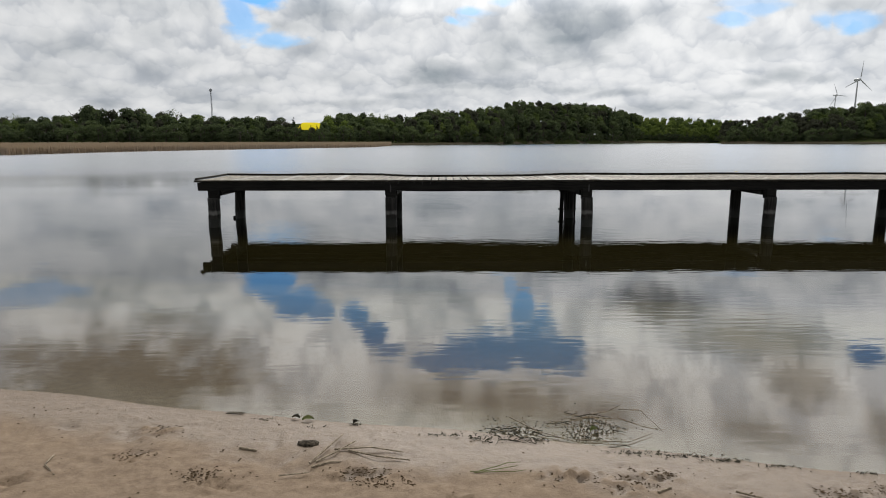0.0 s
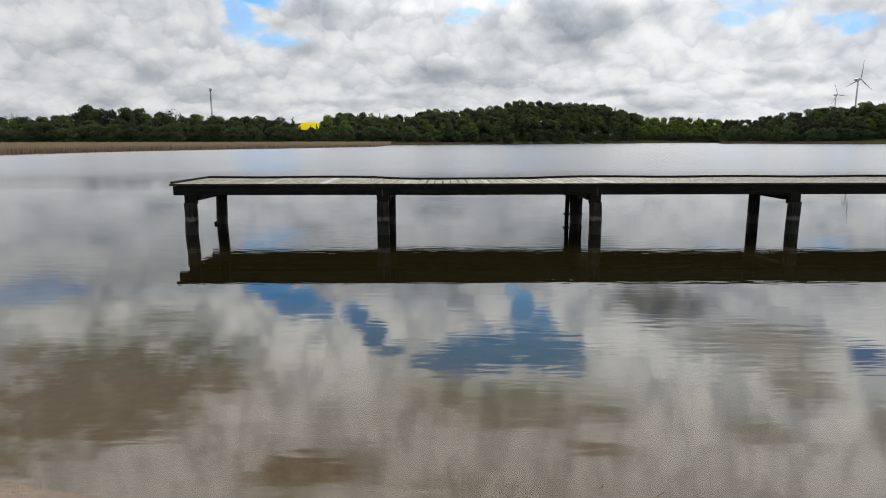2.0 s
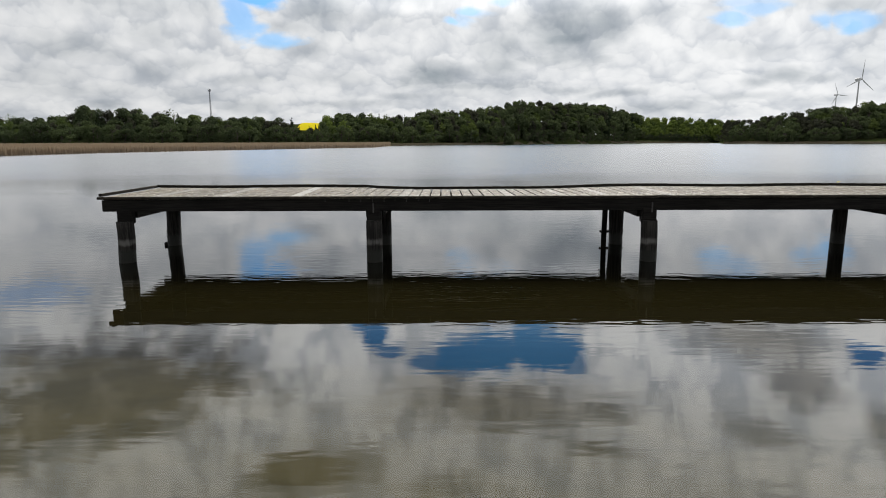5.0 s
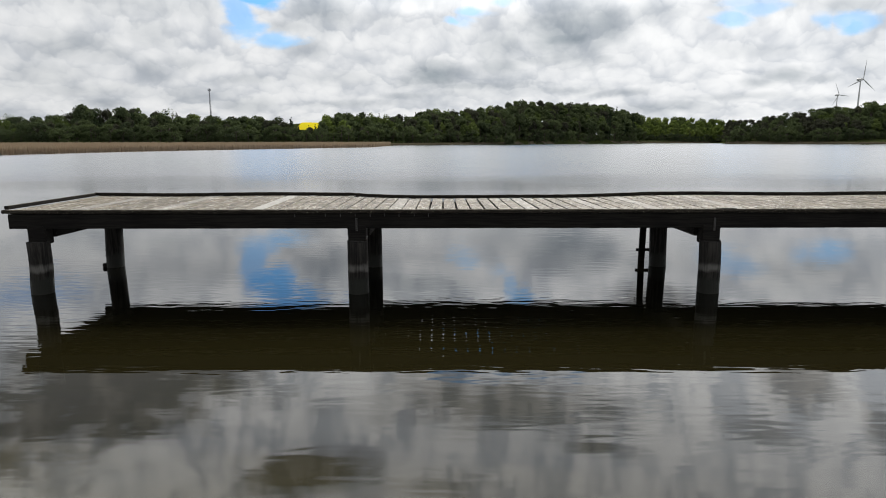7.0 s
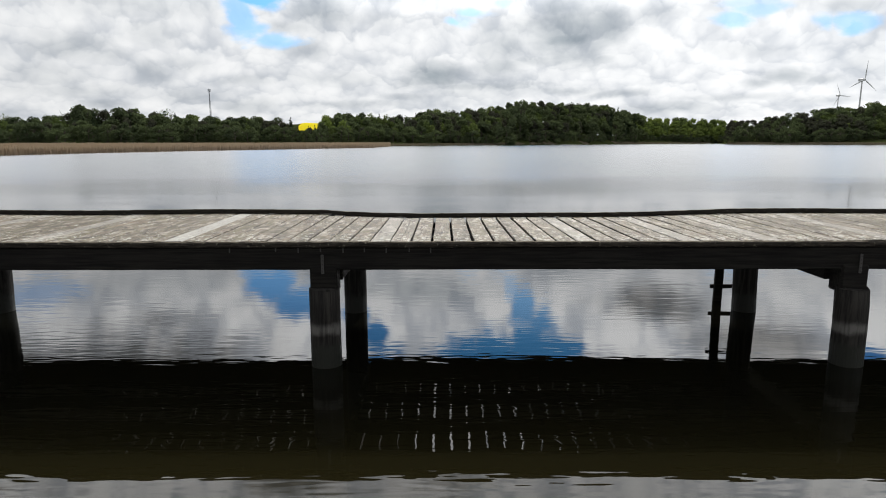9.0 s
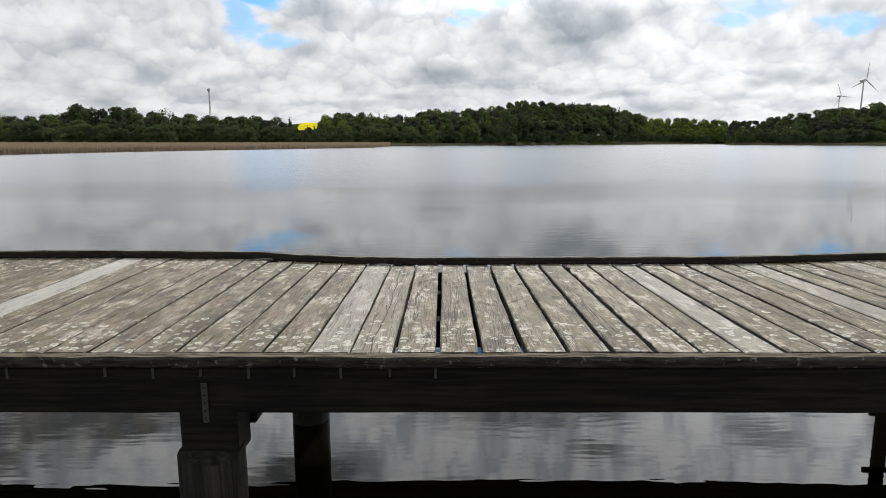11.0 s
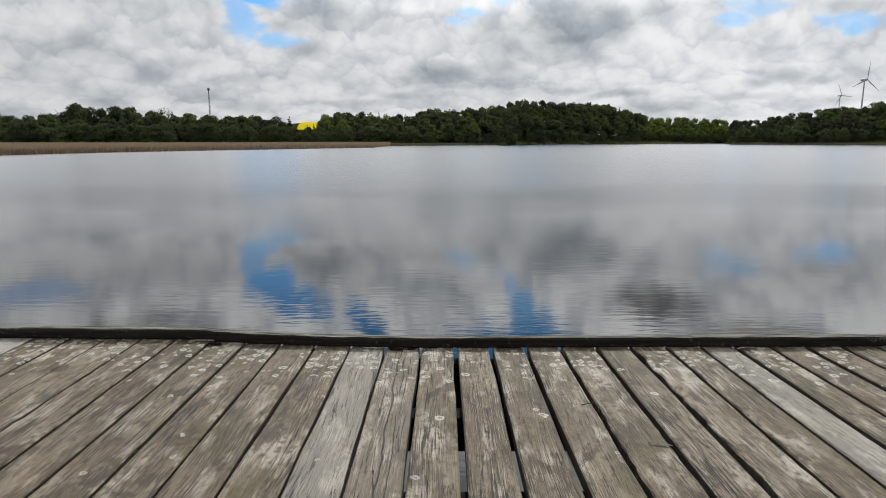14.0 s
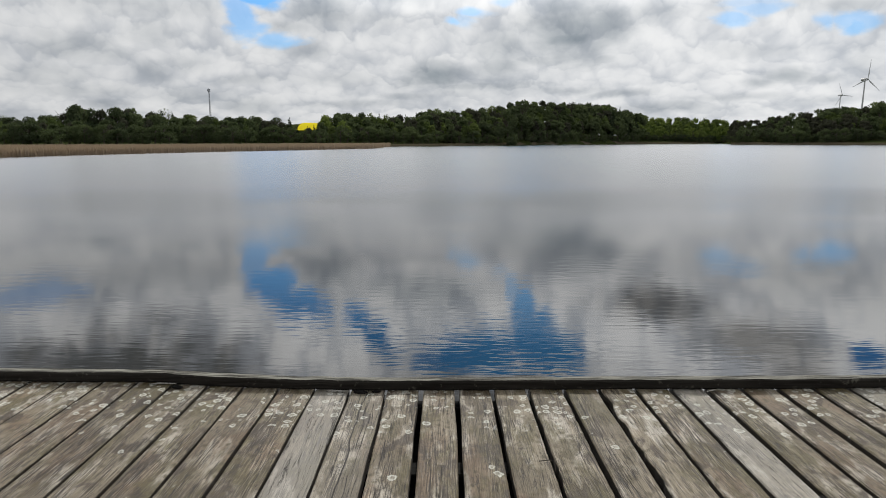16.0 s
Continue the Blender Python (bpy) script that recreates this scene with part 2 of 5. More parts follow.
# ---- materials ----
def plank_wood(name, pale=0.0, split=False):
    m, g, b, _ = surface(name)
    co = g.add("ShaderNodeTexCoord").outputs["Object"]
    info = g.add("ShaderNodeObjectInfo").outputs["Random"]
    shift = g.add("ShaderNodeCombineXYZ")
    g.put(shift.inputs[0], g.math("MULTIPLY", info, 31.0))
    g.put(shift.inputs[1], g.math("MULTIPLY", info, 57.0))
    p = g.vmath("ADD", co, shift.outputs[0])
    # soft fields of silver grey, brown and olive
    sway = g.noise(g.scaled(p, (3.0, 1.3, 3)), 1.0, 2.0, 0.5)
    bent = g.add("ShaderNodeCombineXYZ")
    g.put(bent.inputs[0], g.math("MULTIPLY", sway, 0.05))
    pg = g.vmath("ADD", p, bent.outputs[0])
    wide = g.noise(g.scaled(p, (6.0, 2.4, 2)), 1.0, 5.0, 0.58, 0.3)
    fade = g.noise(g.scaled(p, (11, 3.0, 5)), 1.0, 5.0, 0.60, 0.3)
    mossy = g.noise(g.scaled(p, (5.5, 2.2, 3), (9, 2, 0)), 1.0, 6.0, 0.62)
    blotch = g.noise(g.scaled(p, (8, 4.5, 5)), 1.0, 6.0, 0.62, 0.4)
    grain = g.noise(g.scaled(pg, (330, 7.5, 60)), 1.0, 3.0, 0.66)
    streak = g.noise(g.scaled(pg, (95, 4.6, 10)), 1.0, 7.0, 0.70)
    warm = g.noise(g.scaled(p, (4.5, 1.9, 2), (5, 8, 0)), 1.0, 5.0, 0.58, 0.3)
    c = g.mix(g.mapped(wide, 0.40, 0.58), (0.110, 0.094, 0.064), (0.188, 0.168, 0.130))
    c = g.mix(g.mapped(warm, 0.50, 0.62, 0.0, 0.5), c, (0.155, 0.106, 0.068))
    c = g.mix(g.mapped(fade, 0.49, 0.61, 0.0, 0.85), c, (0.320, 0.310, 0.286))
    c = g.mix(g.mapped(mossy, 0.495, 0.60, 0.0, 0.85), c, (0.092, 0.080, 0.032))
    c = g.mix(g.mapped(blotch, 0.55, 0.63, 0.0, 0.85), c, (0.050, 0.035, 0.020))
    stain = g.noise(g.scaled(p, (7.0, 5.0, 4), (1, 6, 0)), 1.0, 7.0, 0.68, 0.6)
    c = g.mix(g.mapped(stain, 0.57, 0.66, 0.0, 0.75), c, (0.072, 0.060, 0.022))
    speck = g.noise(g.scaled(p, (85, 40, 60)), 1.0, 7.0, 0.72)
    c = g.mix(g.mapped(speck, 0.535, 0.61, 0.0, 0.50), c, (0.052, 0.040, 0.026))
    c = g.mix(g.mapped(speck, 0.445, 0.36, 0.0, 0.16), c, (0.33, 0.305, 0.255))
    # grain, deep in some stretches and worn smooth in others
    deep = g.mapped(g.noise(g.scaled(p, (13, 1.6, 3)), 1.0, 3.0), 0.44, 0.60, 0.22, 1.0)
    c = g.mix(g.math("MULTIPLY", g.mapped(streak, 0.475, 0.42), g.math("MULTIPLY", deep, 0.90)), c, (0.045, 0.033, 0.022))
    c = g.mix(g.math("MULTIPLY", g.mapped(grain, 0.475, 0.415), g.math("MULTIPLY", deep, 1.0)), c, (0.040, 0.031, 0.022))
    c = g.mix(g.math("MULTIPLY", g.mapped(grain, 0.54, 0.62), g.math("MULTIPLY", deep, 0.46)), c, (0.42, 0.40, 0.36))
    power = g.add("ShaderNodeGamma")
    g.put(power.inputs[0], c)
    power.inputs[1].default_value = 1.3
    c = g.mix(1.0, power.outputs[0], (1.75, 1.68, 1.60), "MULTIPLY")
    # knots with a dark rim
    kn = g.add("ShaderNodeTexVoronoi", feature="F1", voronoi_dimensions="2D")
    g.put(kn.inputs["Vector"], g.scaled(pg, (5.5, 4.6, 1)))
    kcol = g.add("ShaderNodeSeparateColor")
    g.put(kcol.inputs[0], kn.outputs["Color"])
    kr = g.math("ADD", kn.outputs["Distance"], g.math("MULTIPLY", g.math("SUBTRACT", blotch, 0.5), 0.10))
    some = g.math("LESS_THAN", kcol.outputs[0], 0.26)
    c = g.mix(g.math("MULTIPLY", g.mapped(kr, 0.42, 0.10, 0.0, 0.75), some), c, (0.085, 0.066, 0.028))
    rim = g.math("MULTIPLY", g.mapped(kr, 0.055, 0.075), g.mapped(kr, 0.105, 0.085))
    c = g.mix(g.math("MULTIPLY", g.math("MULTIPLY", rim, some), 0.8), c, (0.030, 0.022, 0.015))
    own = g.math("FRACT", g.math("MULTIPLY", info, 13.7))
    c = g.mix(1.0, c, g.mix(own, (0.80, 0.77, 0.72), (1.10, 1.10, 1.08)), "MULTIPLY")
    if pale:
        c = g.mix(pale, c, (0.41, 0.395, 0.36))
    # drying cracks along the grain
    crack = g.noise(g.scaled(pg, (30, 0.75, 8)), 1.0, 3.0, 0.5, 0.3)
    crack = g.mapped(g.math("ABSOLUTE", g.math("SUBTRACT", crack, 0.5)), 0.002, 0.011, 1.0, 0.0)
    where = g.mapped(g.noise(g.scaled(p, (8, 1.8, 3)), 1.0, 2.0), 0.52, 0.57)
    crack = g.math("MULTIPLY", crack, where)
    c = g.mix(g.math("MULTIPLY", crack, 0.9), c, (0.024, 0.019, 0.014))
    # raised grain: many thin dark lines, broken up along the board
    line = g.noise(g.scaled(pg, (58, 2.6, 8), (2, 7, 0)), 1.0, 4.0, 0.6, 0.3)
    line = g.mapped(g.math("ABSOLUTE", g.math("SUBTRACT", line, 0.5)), 0.003, 0.014, 1.0, 0.0)
    line = g.math("MULTIPLY", line, g.mapped(g.noise(g.scaled(p, (22, 5.0, 3), (4, 1, 0)), 1.0, 3.0), 0.42, 0.58, 0.1, 1.0))
    c = g.mix(g.math("MULTIPLY", line, 0.90), c, (0.030, 0.024, 0.017))
    if split:
        xs = g.add("ShaderNodeSeparateXYZ")
        g.put(xs.inputs[0], co)
        for start, speed, sway_w, thin in ((0.0, 1.5, 0.12, 0.0022), (0.030, 2.3, 0.06, 0.0012), (-0.036, 1.9, 0.05, 0.0010)):
            bend = g.noise(g.scaled(p, (0, speed, 0), (start * 90, 0, 0)), 1.0, 4.0, 0.5)
            off = g.math("ADD", g.math("SUBTRACT", xs.outputs[0], start), g.math("MULTIPLY", g.math("SUBTRACT", bend, 0.5), sway_w))
            line = g.mapped(g.math("ABSOLUTE", off), thin * 0.5, thin * 1.4, 1.0, 0.0)
            if start:
                line = g.math("MULTIPLY", line, g.mapped(g.noise(g.scaled(p, (0, 2.6, 0), (start * 50, 3, 0)), 1.0, 1.0), 0.44, 0.50))
            crack = g.math("MAXIMUM", crack, line)
        c = g.mix(crack, c, (0.018, 0.014, 0.010))
    # lichen rosettes, thicker towards the plank ends
    v = g.add("ShaderNodeTexVoronoi", feature="F1", voronoi_dimensions="2D")
    g.put(v.inputs["Vector"], g.vmath("ADD", p, g.vmath("MULTIPLY", wob_of(g, p), (0.03, 0.03, 0))))
    v.inputs["Scale"].default_value = 21.0
    size = g.add("ShaderNodeSeparateColor")
    g.put(size.inputs[0], v.outputs["Color"])
    r = g.math("ADD", g.math("MULTIPLY", size.outputs[0], 0.30), 0.12)
    sep = g.add("ShaderNodeSeparateXYZ")
    g.put(sep.inputs[0], co)
    ends = g.mapped(g.math("ABSOLUTE", sep.outputs[1]), 0.35, 0.86, 0.035, 1.35)
    few = g.math("LESS_THAN", size.outputs[1], g.math("MULTIPLY", ends, g.mapped(g.noise(p, 2.6, 2.0), 0.36, 0.58)))
    inside = g.mapped(v.outputs["Distance"], r, g.math("SUBTRACT", r, 0.10))
    ring = g.mapped(g.math("DIVIDE", v.outputs["Distance"], g.math("ADD", r, 0.02)), 0.25, 0.8, 0.25, 1.0)
    lich = g.math("MULTIPLY", g.math("MULTIPLY", inside, few), ring)
    c = g.mix(g.math("MULTIPLY", lich, 0.88), c, (0.54, 0.54, 0.47))
    # grime, and the shade of the gaps, coloured into the sides and ends
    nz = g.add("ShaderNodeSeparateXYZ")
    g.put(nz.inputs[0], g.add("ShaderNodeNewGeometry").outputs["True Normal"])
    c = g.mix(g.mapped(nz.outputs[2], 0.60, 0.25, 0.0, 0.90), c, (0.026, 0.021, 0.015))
    g.put(b.inputs["Base Color"], c)
    g.put(b.inputs["Roughness"], 0.72)
    b.inputs["Specular IOR Level"].default_value = 0.45
    h = g.math("SUBTRACT", g.math("SUBTRACT", g.math("MULTIPLY", grain, 0.6), g.math("MULTIPLY", line, 0.4)), g.math("MULTIPLY", crack, 1.2))
    g.put(b.inputs["Normal"], g.bump(h, 1.0, 0.006))
    return m


def wob_of(g, p):
    n = g.add("ShaderNodeTexNoise")
    g.put(n.inputs["Vector"], p)
    n.inputs["Scale"].default_value, n.inputs["Detail"].default_value = 40.0, 3.0
    return g.vmath("SUBTRACT", n.outputs["Color"], (0.5, 0.5, 0.5))


def grainy(name, a, b_, scale=(8, 8, 8), rough=0.85, bump=0.5, dist=0.01, low=0.35, high=0.65, spots=None, top=None, worn=(0.30, 0.50, 0.35)):
    m, g, b, _ = surface(name)
    co = g.add("ShaderNodeTexCoord").outputs["Object"]
    n1 = g.noise(g.scaled(co, scale), 1.0, 7.0, 0.62, 0.3)
    n2 = g.noise(co, 1.7, 3.0)
    c = g.mix(g.mapped(n1, low, high), a, b_)
    c = g.mix(g.mapped(n2, 0.45, 0.7, 0.0, 0.5), c, tuple(0.6 * v for v in a))
    if spots:
        c = g.mix(g.mapped(g.noise(co, spots[1], 5.0, 0.65), 0.58, 0.68, 0.0, spots[2]), c, spots[0])
    g.put(b.inputs["Base Color"], c)
    # upward faces take a paler colour, painting in light from above, in worn patches
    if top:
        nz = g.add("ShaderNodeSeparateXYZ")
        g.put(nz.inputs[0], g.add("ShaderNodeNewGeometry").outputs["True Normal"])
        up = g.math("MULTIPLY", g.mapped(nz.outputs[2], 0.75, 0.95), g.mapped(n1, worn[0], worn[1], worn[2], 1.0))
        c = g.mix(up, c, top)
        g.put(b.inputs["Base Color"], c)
    g.put(b.inputs["Roughness"], rough)
    b.inputs["Specular IOR Level"].default_value = 0.15
    g.put(b.inputs["Normal"], g.bump(n1, bump, dist))
    return m


def pile_wood(name, pale):
    """Tarred round pile, with a pale dried band above the waterline where pale is given."""
    m, g, b, _ = surface(name)
    geo = g.add("ShaderNodeNewGeometry").outputs["Position"]
    co = g.add("ShaderNodeTexCoord").outputs["Object"]
    n1 = g.noise(g.scaled(geo, (34, 34, 2.6)), 1.0, 7.0, 0.65, 0.4)
    n2 = g.noise(g.scaled(geo, (7, 7, 6)), 1.0, 5.0, 0.6)
    c = g.mix(g.mapped(n1, 0.36, 0.66), (0.005, 0.0046, 0.0042), (0.026, 0.024, 0.021))
    sep = g.add("ShaderNodeSeparateXYZ")
    g.put(sep.inputs[0], geo)
    z = g.math("ADD", sep.outputs[2], g.math("MULTIPLY", g.math("SUBTRACT", n2, 0.5), 0.12))
    band = g.math("MULTIPLY", g.mapped(z, 0.17, 0.22), g.mapped(z, 0.30, 0.235))
    c = g.mix(g.math("MULTIPLY", g.math("MULTIPLY", band, g.mapped(n1, 0.3, 0.6, 0.4, 1.0)), pale), c, (0.15, 0.145, 0.135))
    c = g.mix(g.mapped(z, 0.14, 0.08), c, (0.012, 0.013, 0.010))
    g.put(b.inputs["Base Color"], c)
    g.put(b.inputs["Roughness"], g.mapped(z, 0.05, 0.16, 0.5, 0.9))
    b.inputs["Specular IOR Level"].default_value = 0.2
    g.put(b.inputs["Normal"], g.bump(n1, 0.9, 0.012))
    return m


def sand_ground():
    m, g, b, _ = surface("sand_and_earth")
    geo = g.add("ShaderNodeNewGeometry").outputs["Position"]
    sep = g.add("ShaderNodeSeparateXYZ")
    g.put(sep.inputs[0], geo)
    x, y, z = sep.outputs
    z = g.math("SUBTRACT", z, -0.075)               # height over the lake
    n1 = g.noise(geo, 14.0, 8.0, 0.68)
    n2 = g.noise(geo, 1.3, 5.0, 0.6, 0.3)
    n3 = g.noise(geo, 160.0, 3.0, 0.6)
    c = g.mix(g.mapped(n1, 0.35, 0.65), (0.134, 0.091, 0.055), (0.192, 0.136, 0.088))
    c = g.mix(g.mapped(n2, 0.45, 0.7, 0.0, 0.6), c, (0.185, 0.130, 0.080))
    c = g.mix(g.math("MULTIPLY", g.mapped(n3, 0.58, 0.76, 0.0, 0.35), g.mapped(z, -0.02, 0.02)), c, (0.085, 0.062, 0.043))
    # wet sand by the water's edge
    zz = g.math("ADD", z, g.math("MULTIPLY", g.math("SUBTRACT", n2, 0.5), 0.06))
    wet = g.mapped(zz, 0.055, 0.025)
    c = g.mix(g.math("MULTIPLY", wet, 0.45), c, (0.125, 0.092, 0.063))
    # silt and weed on the lake bed, darkened below for light lost in the water
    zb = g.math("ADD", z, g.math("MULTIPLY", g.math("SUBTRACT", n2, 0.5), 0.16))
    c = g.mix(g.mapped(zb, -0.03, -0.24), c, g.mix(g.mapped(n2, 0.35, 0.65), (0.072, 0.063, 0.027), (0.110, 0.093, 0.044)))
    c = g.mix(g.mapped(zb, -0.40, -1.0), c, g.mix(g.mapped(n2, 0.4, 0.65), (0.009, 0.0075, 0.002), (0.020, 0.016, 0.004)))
    # grass and leaf litter on the far land
    land = g.mapped(g.vmath("LENGTH", geo), 40.0, 70.0)
    land = g.math("MULTIPLY", land, g.mapped(z, -0.1, 0.0))
    c = g.mix(land, c, g.mix(g.mapped(n2, 0.4, 0.65), (0.022, 0.030, 0.010), (0.050, 0.055, 0.020)))
    g.put(b.inputs["Base Color"], c)
    near = g.mapped(g.vmath("LENGTH", geo), 30.0, 40.0, 1.0, 0.0)
    g.put(b.inputs["Roughness"], g.mapped(g.math("MULTIPLY", wet, near), 0.0, 1.0, 0.9, 0.55, False))
    g.put(b.inputs["Specular IOR Level"], g.math("MULTIPLY", g.mapped(z, -0.02, 0.01, 0.0, 0.4), near))
    relief = g.math("MULTIPLY", g.math("ADD", g.math("MULTIPLY", n1, 0.7), g.math("MULTIPLY", n3, 0.10)), g.mapped(z, -0.04, 0.02, 0.1, 1.0))
    g.put(b.inputs["Normal"], g.bump(relief, 0.9, 0.022))
    return m


def water_surface():
    m, g, b, out = surface("lake_water")
    g.t.nodes.remove(b)
    geo = g.add("ShaderNodeNewGeometry").outputs["Position"]
    sep = g.add("ShaderNodeSeparateXYZ")
    g.put(sep.inputs[0], geo)
    r1 = g.noise(g.scaled(geo, (2.2, 9.5, 1)), 1.0, 1.5, 0.45, 0.3)
    r2 = g.noise(g.scaled(geo, (6.0, 27.0, 1), (3, 5, 0)), 1.0, 0.0, 0.5, 0.2)
    r1 = g.math("ADD", g.math("MULTIPLY", r1, 0.55), g.math("MULTIPLY", r2, g.math("MULTIPLY", g.mapped(sep.outputs[1], 4.0, 14.0, 0.20, 0.0), g.mapped(sep.outputs[1], -4.0, 0.5, 0.0, 1.0))))
    patch = g.noise(g.scaled(geo, (0.10, 0.30, 1)), 1.0, 3.0)
    calm = g.mapped(patch, 0.38, 0.66, 0.25, 1.0)
    h = g.math("MULTIPLY", r1, g.math("MULTIPLY", calm, g.mapped(sep.outputs[1], 8.0, 30.0, 1.5, 0.10)))
    normal = g.bump(h, 0.08, 0.03)
    # wind ripples out on the open lake, calm in the lee of the shore
    open_lake = g.mapped(g.math("ADD", sep.outputs[1], g.math("MULTIPLY", patch, 14.0)), 9.5, 36.0)
    gloss = g.add("ShaderNodeBsdfGlossy", distribution="BECKMANN")
    g.put(gloss.inputs["Color"], g.mix(open_lake, (1.0, 1.0, 1.0), (0.985, 0.985, 0.99)))
    g.put(gloss.inputs["Roughness"], g.mapped(open_lake, 0.0, 1.0, 0.010, 0.27, False))
    g.put(gloss.inputs["Normal"], normal)
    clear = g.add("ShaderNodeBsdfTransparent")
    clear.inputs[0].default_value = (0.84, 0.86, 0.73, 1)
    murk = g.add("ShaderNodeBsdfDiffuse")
    # olive silt over the shallows; shade at the jetty painted in as near black
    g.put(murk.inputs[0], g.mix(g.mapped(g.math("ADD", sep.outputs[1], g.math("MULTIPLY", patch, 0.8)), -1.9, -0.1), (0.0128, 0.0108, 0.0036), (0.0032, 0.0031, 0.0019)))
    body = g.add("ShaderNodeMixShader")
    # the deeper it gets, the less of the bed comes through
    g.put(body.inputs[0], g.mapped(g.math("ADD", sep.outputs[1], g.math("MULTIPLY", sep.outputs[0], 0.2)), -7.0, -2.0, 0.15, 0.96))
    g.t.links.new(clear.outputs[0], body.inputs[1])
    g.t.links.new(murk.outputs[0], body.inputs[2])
    fres = g.add("ShaderNodeFresnel")
    fres.inputs[0].default_value = 1.47
    g.put(fres.inputs["Normal"], normal)
    mix = g.add("ShaderNodeMixShader")
    g.put(mix.inputs[0], fres.outputs[0])
    g.t.links.new(body.outputs[0], mix.inputs[1])
    g.t.links.new(gloss.outputs[0], mix.inputs[2])
    g.t.links.new(mix.outputs[0], out.inputs[0])
    return m


def foliage(name, dark, light, through_light=0.42):
    m, g, b, out = surface(name)
    g.t.nodes.remove(b)
    info = g.add("ShaderNodeObjectInfo").outputs["Random"]
    isl = g.add("ShaderNodeNewGeometry").outputs["Random Per Island"]
    f = g.math("ADD", g.math("MULTIPLY", info, 0.72), g.math("MULTIPLY", isl, 0.28))
    c = g.mix(f, dark, light)
    d = g.add("ShaderNodeBsdfDiffuse")
    t = g.add("ShaderNodeBsdfTranslucent")
    g.put(d.inputs[0], c)
    g.put(t.inputs[0], g.mix(0.5, c, (0.09, 0.12, 0.028)))
    mix = g.add("ShaderNodeMixShader")
    mix.inputs[0].default_value = through_light
    g.t.links.new(d.outputs[0], mix.inputs[1])
    g.t.links.new(t.outputs[0], mix.inputs[2])
    g.t.links.new(mix.outputs[0], out.inputs[0])
    return m


def plain(name, colour, rough=0.6, metal=0.0):
    m, g, b, _ = surface(name)
    co = g.add("ShaderNodeTexCoord").outputs["Object"]
    n = g.noise(co, 6.0, 4.0)
    g.put(b.inputs["Base Color"], g.mix(g.mapped(n, 0.3, 0.7), tuple(0.75 * v for v in colour), colour))
    b.inputs["Roughness"].default_value = rough
    b.inputs["Metallic"].default_value = metal
    return m


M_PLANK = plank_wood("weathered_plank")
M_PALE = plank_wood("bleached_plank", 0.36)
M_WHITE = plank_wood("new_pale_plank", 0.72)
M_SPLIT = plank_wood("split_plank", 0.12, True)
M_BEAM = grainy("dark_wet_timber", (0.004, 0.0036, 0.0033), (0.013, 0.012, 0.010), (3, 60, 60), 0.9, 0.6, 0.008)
# battens: backlight is in the colour, dark on the sides and pale on top
M_LIP = grainy("mossy_toplit_batten", (0.012, 0.010, 0.008), (0.026, 0.023, 0.019), (4, 70, 70), 0.95, 0.6, 0.006,
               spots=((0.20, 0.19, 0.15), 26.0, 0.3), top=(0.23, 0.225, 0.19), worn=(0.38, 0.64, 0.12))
M_EDGE = grainy("brown_worn_toplit_batten", (0.012, 0.010, 0.008), (0.040, 0.035, 0.028), (9, 70, 70), 0.95, 0.9, 0.012,
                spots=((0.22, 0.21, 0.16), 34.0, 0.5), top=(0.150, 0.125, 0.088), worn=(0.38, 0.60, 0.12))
M_PILE = pile_wood("tarred_pile_wood", 0.62)
M_FAR_PILE = pile_wood("soaked_pile_wood", 0.0)
M_STEEL = plain("galvanised_steel", (0.30, 0.30, 0.30), 0.5, 0.7)
M_STRAP = plain("rusted_dark_steel", (0.055, 0.052, 0.050), 0.6, 0.5)
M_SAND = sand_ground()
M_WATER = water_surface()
M_BARK = grainy("bark", (0.05, 0.042, 0.034), (0.14, 0.12, 0.10), (3, 3, 1), 0.95, 0.5, 0.05)
M_LEAF = foliage("broadleaf_foliage", (0.056, 0.070, 0.044), (0.104, 0.130, 0.060), 0.24)
M_FRESH = foliage("fresh_spring_foliage", (0.080, 0.108, 0.038), (0.165, 0.205, 0.062), 0.28)
M_SPRING = foliage("bright_spring_foliage", (0.13, 0.175, 0.045), (0.24, 0.29, 0.075), 0.34)
M_DULL = foliage("budding_brown_foliage", (0.046, 0.047, 0.036), (0.078, 0.078, 0.056), 0.15)
M_PINE = foliage("conifer_foliage", (0.022, 0.032, 0.020), (0.040, 0.056, 0.030), 0.12)
M_REED = foliage("dry_reed", (0.30, 0.225, 0.165), (0.38, 0.295, 0.215), 0.12)
M_SEDGE = foliage("dull_sedge", (0.125, 0.105, 0.075), (0.185, 0.155, 0.110), 0.1)
M_RAPE = foliage("rape_blossom", (0.62, 0.50, 0.02), (0.75, 0.62, 0.03), 0.1)
M_WHITEPAINT = plain("white_paint", (0.72, 0.72, 0.72), 0.5)
M_TURBINE = plain("light_grey_paint", (0.52, 0.53, 0.54), 0.5)
M_GREYPAINT = plain("grey_paint", (0.20, 0.21, 0.23), 0.5)
M_TWIG = grainy("dry_twig", (0.12, 0.095, 0.065), (0.34, 0.28, 0.20), (40, 40, 40), 0.9)
M_WEED = foliage("dark_waterweed", (0.022, 0.020, 0.016), (0.085, 0.078, 0.060), 0.1)
M_GREEN = foliage("green_leaf", (0.10, 0.115, 0.04), (0.19, 0.20, 0.085), 0.2)
M_YELLOW = plain("yellow_paint", (0.65, 0.55, 0.08), 0.6)


